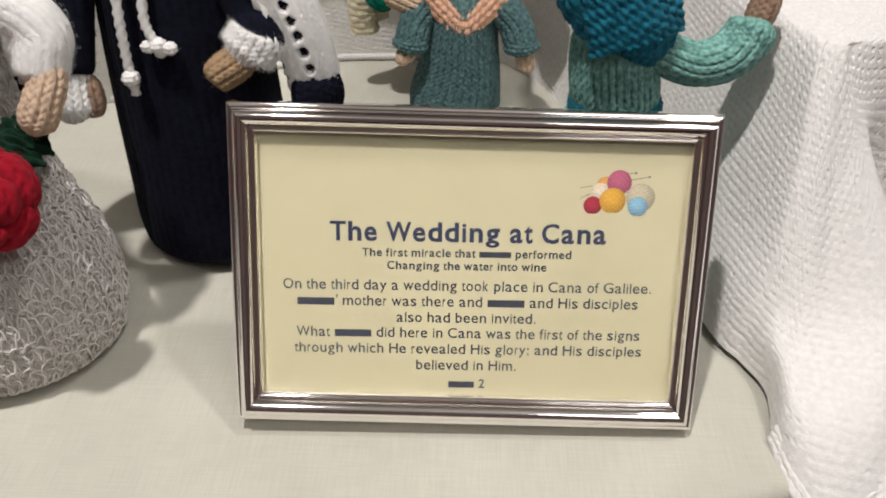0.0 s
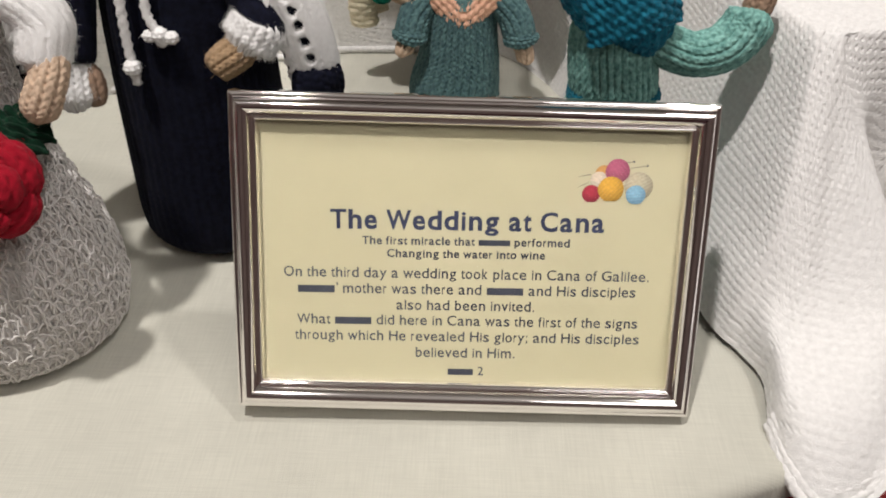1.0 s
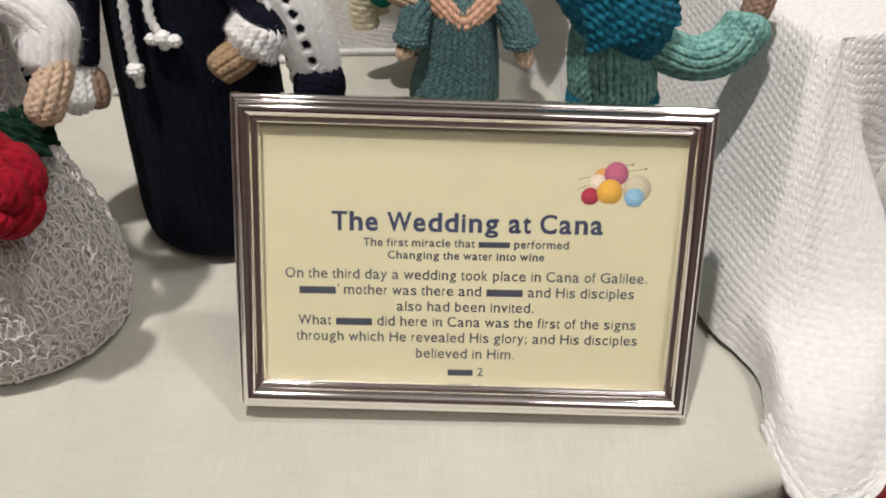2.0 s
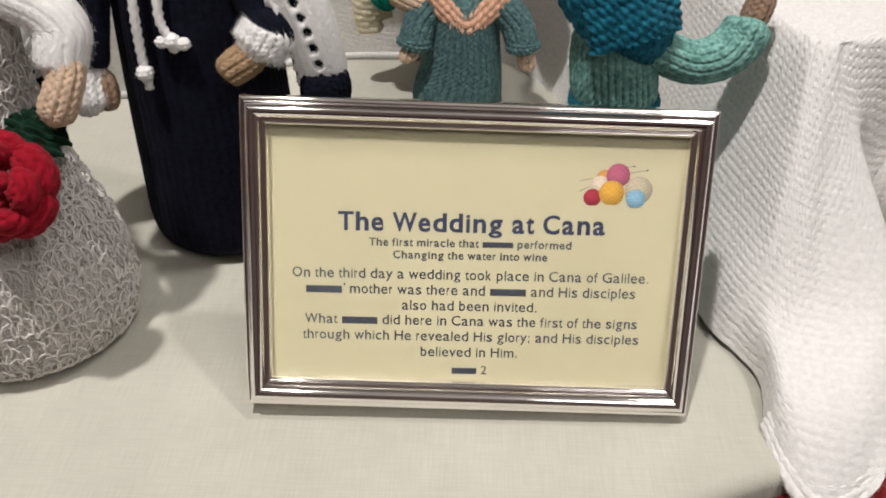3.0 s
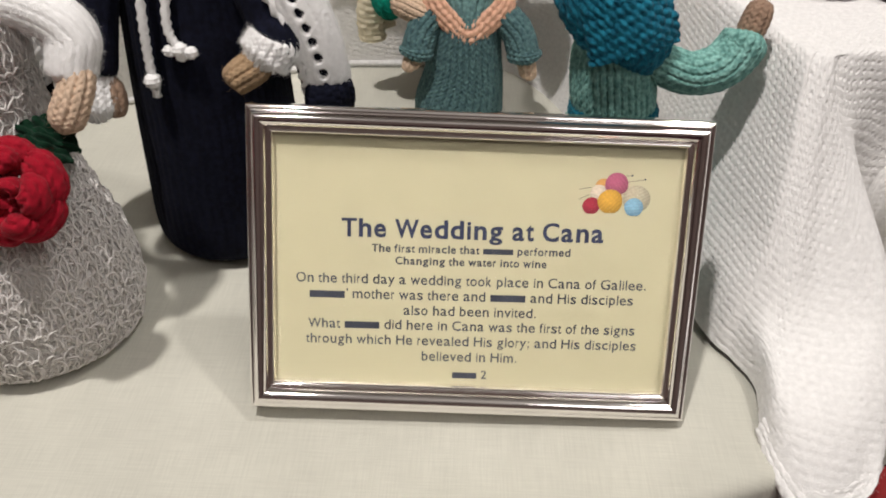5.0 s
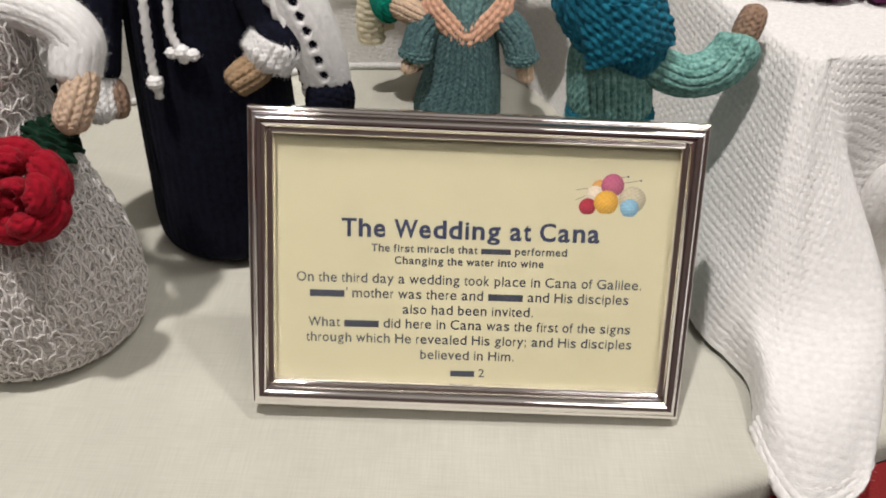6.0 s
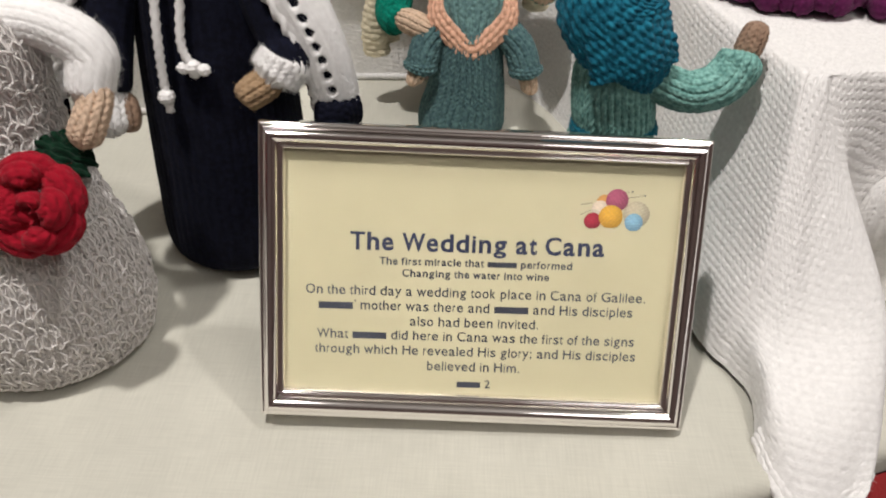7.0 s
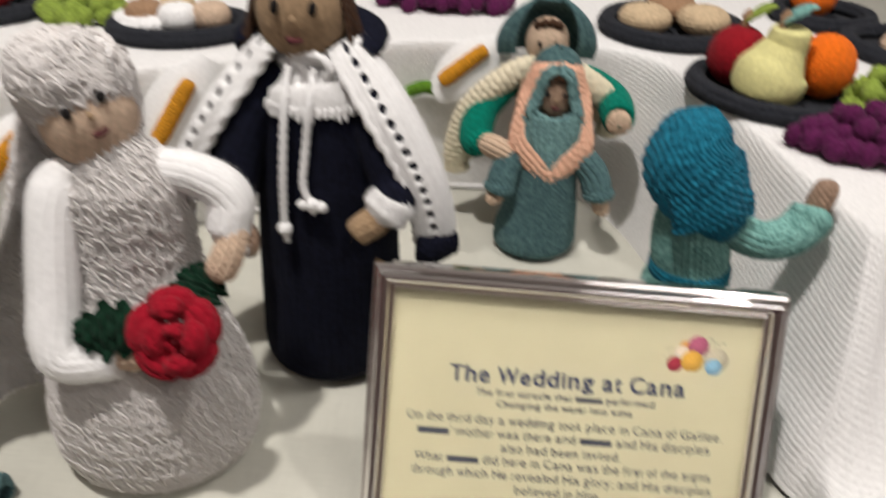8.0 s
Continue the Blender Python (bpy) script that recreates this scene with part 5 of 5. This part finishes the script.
def servant():
    sk = Skin(16)
    cx, cy = 0.0585, 0.109
    sk.tube([(cx, cy, 0.001, 0.016, 0.016), (cx, cy, 0.004, 0.0245, 0.0240), (cx, cy, 0.030, 0.0235, 0.0230), (cx, cy, 0.070, 0.0205, 0.0200), (cx, cy, 0.082, 0.0175, 0.0172), (cx - 0.002, cy, 0.095, 0.0175, 0.0170), (cx - 0.004, cy, 0.110, 0.0165, 0.0160), (cx - 0.006, cy, 0.124, 0.0120, 0.0120)], MINT, "plain", 0.0038, 0.0034, 0.0024, (1, 0, 0), (7, 5))
    sk.tube([(cx, cy, 0.0785, 0.0175, 0.0170), (cx, cy, 0.080, 0.0193, 0.0188), (cx, cy, 0.0850, 0.0190, 0.0186), (cx, cy, 0.0865, 0.0170, 0.0165)], SASH, "garter", 0.0032, 0.0026, 0.0012)
    sk.ball((cx - 0.010, cy + 0.003, 0.138), (0.0170, 0.0170, 0.0190), SKIN_DARK, "plain", 0.0036, 0.0029, 0.0009)
    # draped head scarf in ridged stitch, longer to one corner
    sk.tube([(0.0575, 0.108, 0.1110, 0.0165, 0.0160), (0.0595, 0.1075, 0.117, 0.0180, 0.0190), (0.0552, 0.1075, 0.126, 0.0204, 0.0208), (0.0490, 0.108, 0.138, 0.0218, 0.0208), (0.0488, 0.109, 0.149, 0.0180, 0.0176), (0.0512, 0.1095, 0.1575, 0.0118, 0.0118), (0.0525, 0.110, 0.1622, 0.0045, 0.0045), (0.0526, 0.110, 0.163, 0.0005, 0.0005)], BLUE, "garter", 0.0042, 0.0032, 0.0020, fine=(6, 5), tilt=5.5, fuzz=24)
    net = [[(0.0455, 0.0955, 0.1160), (0.0440, 0.0895, 0.1120), (0.0555, 0.0866, 0.1165), (0.0670, 0.0890, 0.1195), (0.0780, 0.0995, 0.1192)], [(0.0370, 0.0965, 0.1270), (0.0420, 0.0890, 0.1250), (0.0540, 0.0862, 0.1260), (0.0650, 0.0885, 0.1280), (0.0750, 0.0990, 0.1285)], [(0.0310, 0.1010, 0.139), (0.0390, 0.0915, 0.139), (0.0500, 0.0876, 0.139), (0.0610, 0.0905, 0.139), (0.0695, 0.0995, 0.138)]]
    sk.sheet(np.array(net), BLUE, "garter", 0.0042, 0.0032, 0.0020, 0.002, (6, 6), coords=lambda p: (p[..., 0] / 0.0042, (p[..., 2] + 0.62 * p[..., 0]) / 0.0030), face=(0, -1, 0), fuzz=16)
    # raised arm
    sk.tube([(0.0660, 0.105, 0.110, 0.006, 0.006), (0.0750, 0.104, 0.1065, 0.0080, 0.0080), (0.0865, 0.103, 0.1035, 0.0083, 0.0083), (0.0975, 0.104, 0.1060, 0.0090, 0.0090), (0.1045, 0.107, 0.1115, 0.0093, 0.0093), (0.1075, 0.109, 0.1165, 0.0090, 0.0090), (0.1082, 0.110, 0.1180, 0.004, 0.004)], MINT, "plain", 0.0036, 0.0032, 0.0018, (0, 1, 0))
    sk.tube([(0.1075, 0.109, 0.114, 0.004, 0.004), (0.1100, 0.1115, 0.1205, 0.0056, 0.0052), (0.1118, 0.1135, 0.1265, 0.0053, 0.0050), (0.1126, 0.1145, 0.1298, 0.0036, 0.0036), (0.1128, 0.1148, 0.1312, 0.0008, 0.0008)], SKIN_DARK, "plain", 0.0036, 0.0027, 0.0019, (0, 1, 0))
    tagged(sk.put("knitted_doll", (cx, cy, 0.0)), "knitted doll in mint with a peacock-blue head scarf, one arm raised", "doll", "knitted dolls")


bride()
groom()
girl()
mother()
servant()


# ---- the rose and the calla lilies ----
def rose():
    at = Vector((-0.1585, 0.0120, 0.0940))
    out = Vector((0.18, -0.86, 0.48)).normalized()
    right = Vector((0.97, 0.22, 0.0)).normalized()
    right = (right - out * right.dot(out)).normalized()
    up = right.cross(out) * -1
    if up.z < 0:
        up = -up
    ob = new("knitted_rose")
    ob.location = at
    tagged(ob, "red knitted rose with dark green leaves held by the white-gowned doll", "flower")

    def loc(a, b, c=0.0):
        return at + right * a + up * b + out * c

    # curled petals: middle, radius of curl, its turn and span, thickness, forward; mm and degrees
    curls = [(0, 0, 10.5, 20, 105, 6.0, -1.2), (0, 0, 10.8, 92, 100, 5.8, -1.8), (0, 0, 10.5, 165, 105, 6.2, -1.0), (0, 0, 10.8, 236, 105, 6.0, -1.6), (0, 0, 10.6, 308, 105, 6.2, -1.2), (-1.5, 0.5, 4.8, 185, 170, 5.0, 2.4), (3.4, -0.5, 4.0, -8, 185, 5.2, 3.8), (1.5, -5.5, 3.6, -80, 150, 4.8, 3.0), (-0.5, 5.2, 4.2, 100, 150, 4.8, 2.6), (0.6, -0.4, 1.6, 95, 190, 3.6, 3.6), (0.4, 0.0, 0.9, 250, 170, 5.2, 0.6)]
    for mx, my, big, turn, span, fat, c in curls:
        rows = []
        for s in np.linspace(-1, 1, 9):
            a = radians(turn + 0.5 * span * s)
            body = max(0.04, 1 - abs(s) ** 3.0)
            rows.append((*loc((mx + big * math.cos(a)) * 0.00108, (my + big * math.sin(a)) * 0.00112, (c + 0.9 * s) * 0.001), 0.0060 * body, fat * 0.00112 * body))
        sk = Skin(22)
        sk.tube(rows, RED, "plain", 0.0042, 0.0034, 0.0017, tuple(out), (7, 6), wob=0.0003)
        sk.put("petal", rows[4][:3], ob)
    for tip, wide, foot in (((-0.0385, 0.002, -0.003), 0.0105, (-0.010, 0.003, -0.004)), ((0.0105, 0.0235, -0.026), 0.0105, (0.003, 0.008, -0.012))):
        f, t = loc(*foot), loc(*tip)
        d = (t - f).normalized()
        s_ = out.cross(d).normalized()
        ln = (t - f).length
        sk = Skin()
        net = []
        for s in np.linspace(0, 1, 15):
            wd = wide * math.sin(0.35 + s * 2.55) * (1 + 0.24 * math.sin(s * 24))
            net.append([tuple(f + d * ln * s + s_ * (wd * q) + out * (-0.0022 * abs(q) + 0.0015 * math.sin(3 * s))) for q in np.linspace(-1, 1, 5)])
        sk.sheet(np.array(net), LEAF, "garter", 0.0046, 0.0042, 0.0044, 0.0028, (6, 6), face=out, fuzz=25)
        sk.put("leaf", f, ob)


rose()


def lily(foot, tip, wide, out, stem):
    """A calla lily: a white wrapped flower, golden spike and green stem, lying against the cloth."""
    foot, tip, out = Vector(foot), Vector(tip), Vector(out).normalized()
    d = (tip - foot).normalized()
    s_ = out.cross(d).normalized()
    ln = (tip - foot).length
    ob = new("calla_lily")
    ob.location = foot
    tagged(ob, "white knitted calla lily with a golden spike against the white cloth", "flower", "calla lilies")
    sk = Skin()
    net = []
    for s in np.linspace(0, 1, 7):
        wd = wide * math.sin(0.34 + s * 2.5)
        net.append([tuple(foot + d * ln * s + s_ * (wd * q) + out * (0.006 - 0.35 * wd * q * q + 0.004 * math.sin(3.1 * s))) for q in np.linspace(-1, 1, 7)])
    sk.sheet(np.array(net), WHITE, "plain", 0.0036, 0.0029, 0.0006, 0.0030, (6, 4), face=out, fuzz=60)
    sk.put("spathe", foot, ob)
    sk = Skin()
    a, b = foot + d * ln * 0.14 + out * 0.0125 + s_ * wide * 0.22, foot + d * ln * 0.76 + out * 0.0135 + s_ * wide * 0.22
    sk.tube([(*a, 0.001, 0.001), (*a.lerp(b, 0.06), 0.0050, 0.0050), (*a.lerp(b, 0.5), 0.0052, 0.0052), (*a.lerp(b, 0.94), 0.0045, 0.0045), (*b, 0.001, 0.001)], GOLD, "garter", 0.0028, 0.0022, 0.0009, tuple(out))
    sk.put("spadix", a, ob)
    sk = Skin()
    sk.tube([(*p, 0.0042, 0.0042) for p in stem], STEM, "plain", 0.0028, 0.0026, 0.0009, tuple(out))
    sk.put("stem", stem[0], ob)


lily((-0.2540, 0.2200, 0.060), (-0.2194, 0.2411, 0.1195), 0.0215, (0.35, -0.90, 0.25), [(-0.2535, 0.2195, 0.061), (-0.268, 0.213, 0.032), (-0.278, 0.207, 0.005)])
lily((-0.343, 0.165, 0.0480), (-0.3017, 0.193, 0.1000), 0.0195, (0.35, -0.90, 0.25), [(-0.342, 0.164, 0.0485), (-0.357, 0.155, 0.025), (-0.372, 0.146, 0.005)])
lily((-0.085, 0.3023, 0.0805), (-0.038, 0.3086, 0.1186), 0.0180, (0.0, -0.90, 0.40), [(-0.081, 0.302, 0.084), (-0.093, 0.301, 0.086), (-0.105, 0.299, 0.081), (-0.112, 0.296, 0.070)])


# ---- food on the tier ----
TIER = TOP + 0.0037


def plate(at, rx, ry, turn, label):
    ob = new("oval_plate")
    ob.matrix_basis = pose(*at, 0, 0, turn)
    tagged(ob, label, "plate", "oval plates")
    sk = Skin()
    ang = np.linspace(0, 2 * math.pi, 65)[:-1]
    rows = []
    for k, z in ((0.02, 0.0012), (0.5, 0.0012), (0.85, 0.0016), (0.86, 0.0004), (0.5, 0.0002), (0.02, 0.0002)):
        rows.append([(rx * k * math.cos(a), ry * k * math.sin(a), z) for a in ang])
    sk.grid(np.array(rows)[::-1], GREY, True)
    base = sk.put("plate_base", (0, 0, 0))
    base.parent = ob
    sk = Skin()
    sk.tube([(rx * 0.93 * math.cos(a), ry * 0.93 * math.sin(a), 0.0052, 0.0052, 0.0052) for a in np.linspace(0, 2 * math.pi, 41)], GREY, "plain", 0.0060, 0.0052, 0.0026, (0, 0, 1), (5, 4))
    r = sk.put("plate_rim", (0, 0, 0))
    r.parent = ob
    return ob


def food(name, label, category, group=""):
    ob = new(name)
    return tagged(ob, label, category, group)


def fruit(name, at, rows, mat, kind, label, category, top=None, group=""):
    """One knitted fruit as a shaped tube standing at at; top: height of a stalk, and its leaf's colour."""
    sk = Skin()
    sk.tube([(at[0] + x, at[1] + y, at[2] + z, r, r) for x, y, z, r in rows], mat, kind, 0.0042, 0.0034, 0.0016, (1, 0, 0), (5, 4), fuzz=12)
    ob = tagged(sk.put(name, at), label, category, group)
    if top:
        z, leaf = top
        sk = Skin()
        sk.cord([(0, 0, z - 0.003), (0.0005, 0.001, z + 0.004), (0.002, 0.002, z + 0.010)], 0.0024, CRUST)
        st = sk.put("stalk", (0, 0, 0))
        st.parent = ob
        sk = Skin()
        net = [[(0.000 + 0.016 * q + 0.001 * k, 0.001 + 0.0075 * math.sin(0.3 + 2.6 * q) * k, z + 0.003 + 0.010 * math.sin(1.8 * q) - 0.001 * abs(k)) for k in (-1, 0, 1)] for q in np.linspace(0, 1, 6)]
        sk.sheet(np.array(net), leaf, "garter", 0.0028, 0.0026, 0.0010, 0.0016, (4, 4))
        lf = sk.put("leaf", (0, 0, 0))
        lf.parent = ob
    return ob


def round_rows(r, squash=0.95):
    return [(0, 0, r * squash * (1 - math.cos(t)), max(0.0004, r * math.sin(t))) for t in np.linspace(0, math.pi, 11)]


def bunch(at, size, mat, name, label, seed, count):
    """A bunch of knitted bobbles heaped in an oval."""
    rng = np.random.default_rng(seed)
    ob = new(name)
    ob.location = at
    tagged(ob, label, "grapes")
    one = Skin()
    one.ball((0, 0, 0), (0.0062, 0.0062, 0.0058), mat, "garter", 0.0034, 0.0030, 0.0026, (0, 0, 1), (3, 3))
    me = one.mesh("grape", (0, 0, 0))
    spots = []
    for _ in range(4000):
        x, y = rng.uniform(-1, 1, 2)
        if x * x + y * y > 1:
            continue
        hgt = size[2] * math.sqrt(1 - 0.85 * (x * x + y * y))
        z = 0.0060 + rng.uniform(0.0, 1.0) * max(0.0, hgt - 0.011)
        p = (x * size[0], y * size[1], z)
        if all((p[0] - q[0]) ** 2 + (p[1] - q[1]) ** 2 + (p[2] - q[2]) ** 2 > 0.0068 ** 2 for q in spots):
            spots.append(p)
        if len(spots) >= count:
            break
    for p in spots:
        g = new("grape", me)
        g.parent = ob
        g.location = p
        g.rotation_euler = tuple(rng.uniform(0, 6, 3))


# fruit plate near the blue-scarfed doll
plate((0.124, 0.246, TIER), 0.053, 0.042, -25, "charcoal knitted oval plate holding an apple, pear and orange")
P = TIER + 0.0016
fruit("apple", (0.0995, 0.2600, P), round_rows(0.0172, 1.05), APPLE, "plain", "dark red knitted apple on the charcoal plate", "apple", (0.036, LIME))
fruit("pear", (0.1120, 0.2310, P), [(0, 0, 0.0, 0.001), (0, 0, 0.002, 0.012), (0, 0, 0.010, 0.0190), (0, 0, 0.019, 0.0195), (0.0025, 0.001, 0.0275, 0.0148), (0.0050, 0.002, 0.035, 0.0115), (0.0058, 0.002, 0.0405, 0.0108), (0.0060, 0.002, 0.0445, 0.0092), (0.0060, 0.002, 0.0458, 0.0010)], LEMON, "plain", "pale yellow felted pear on the charcoal plate", "pear", (0.045, MINT))
fruit("orange", (0.1475, 0.2500, P), round_rows(0.0168, 1.12), ORANGE, "plain", "bright orange knitted orange on the charcoal plate", "orange")
bunch((0.166, 0.177, TIER), (0.050, 0.019, 0.030), PURPLE, "purple_grapes", "bunch of plum-purple knitted grapes on the white cloth", 11, 78)
bunch((0.192, 0.222, TIER), (0.034, 0.024, 0.038), LIME, "green_grapes", "bunch of lime-green knitted grapes on the white cloth", 12, 55)
plate((0.238, 0.338, TIER), 0.048, 0.036, -30, "charcoal knitted oval plate with a roll and a dark apple")
ROLL = [(0, 0, 0, 0.001), (0, 0, 0.002, 0.012), (0, 0, 0.010, 0.0182), (0, 0, 0.017, 0.0140), (0, 0, 0.021, 0.001)]
fruit("bread_roll", (0.226, 0.322, P), ROLL, SKIN_PINK, "garter", "pinkish knitted bread roll on the charcoal plate", "bread roll", None, "bread rolls")
fruit("apple", (0.251, 0.350, P), round_rows(0.0180), APPLE, "plain", "dark red knitted apple on the farther charcoal plate", "apple", (0.034, LIME))
plate((0.196, 0.408, TIER), 0.036, 0.030, -20, "charcoal knitted oval plate with one orange on the cloth")
fruit("orange", (0.188, 0.414, P), round_rows(0.0160), ORANGE, "plain", "bright orange knitted orange alone on a charcoal plate", "orange")
# roll plate
plate((0.077, 0.358, TIER), 0.050, 0.044, -4, "charcoal knitted oval plate holding oatmeal rolls")
for x, y, m in ((0.056, 0.350, BREAD), (0.097, 0.354, BREAD), (0.078, 0.380, CRUST)):
    fruit("bread_roll", (x, y, P), ROLL, m, "garter", "lumpy oatmeal knitted bread roll on the charcoal plate", "bread roll", None, "bread rolls")
# loaf plate on the back tier
plate((-0.256, 0.290, TIER), 0.046, 0.031, 15, "charcoal knitted oval plate holding small loaves")
for x, y, m in ((-0.279, 0.288, CRUST), (-0.256, 0.287, WHITE), (-0.236, 0.294, SKIN_PINK), (-0.262, 0.302, BREAD)):
    fruit("loaf", (x, y, P), [(0, 0, 0, 0.001), (0, 0, 0.002, 0.008), (0, 0, 0.009, 0.0125), (0, 0, 0.017, 0.0100), (0, 0, 0.020, 0.001)], m, "plain", "small knitted loaf on the charcoal plate", "loaf", None, "small loaves")
sk = Skin()
sk.tube([(-0.279 + 0.0142 * math.cos(a), 0.288 + 0.0130 * math.sin(a), TIER + 0.0080, 0.0056, 0.0066) for a in np.linspace(0, 2 * math.pi, 25)], WHITE, "lumpy", 0.0040, 0.0034, 0.0022, (0, 0, 1), (5, 5), fuzz=120)
tagged(sk.put("woolly_ring", (-0.279, 0.288, TIER)), "fluffy white ring round the brown loaf on the plate", "food")
bunch((-0.330, 0.305, TIER), (0.030, 0.020, 0.025), LIME, "green_grapes", "bunch of lime-green knitted grapes on the white cloth", 13, 34)
bunch((-0.088, 0.384, TIER), (0.048, 0.020, 0.025), PURPLE, "purple_grapes", "bunch of plum-purple knitted grapes on the white cloth", 14, 46)
plate((-0.405, 0.300, TIER), 0.045, 0.031, 20, "charcoal knitted oval plate with an apple on the white cloth")
fruit("apple", (-0.395, 0.296, P), round_rows(0.0190), APPLE, "plain", "dark red knitted apple at the end of the tier", "apple", (0.036, LIME))


# a sleeve end of teal knitting lying on the sheeting
sk = Skin(12)
sk.tube([(-0.305, -0.012, 0.008, 0.003, 0.003), (-0.302, -0.012, 0.0085, 0.0085, 0.0085), (-0.275, -0.008, 0.0085, 0.0090, 0.0085), (-0.248, -0.005, 0.0080, 0.0088, 0.0080), (-0.243, -0.004, 0.0075, 0.0080, 0.0075), (-0.242, -0.004, 0.0075, 0.003, 0.003)], TEAL, "plain", side=(0, 1, 0), fine=(5, 4))
tagged(sk.put("knitted_sleeve", (-0.275, -0.008, 0.0)), "grey-teal knitted sleeve end lying on the sheeting", "knitted piece")
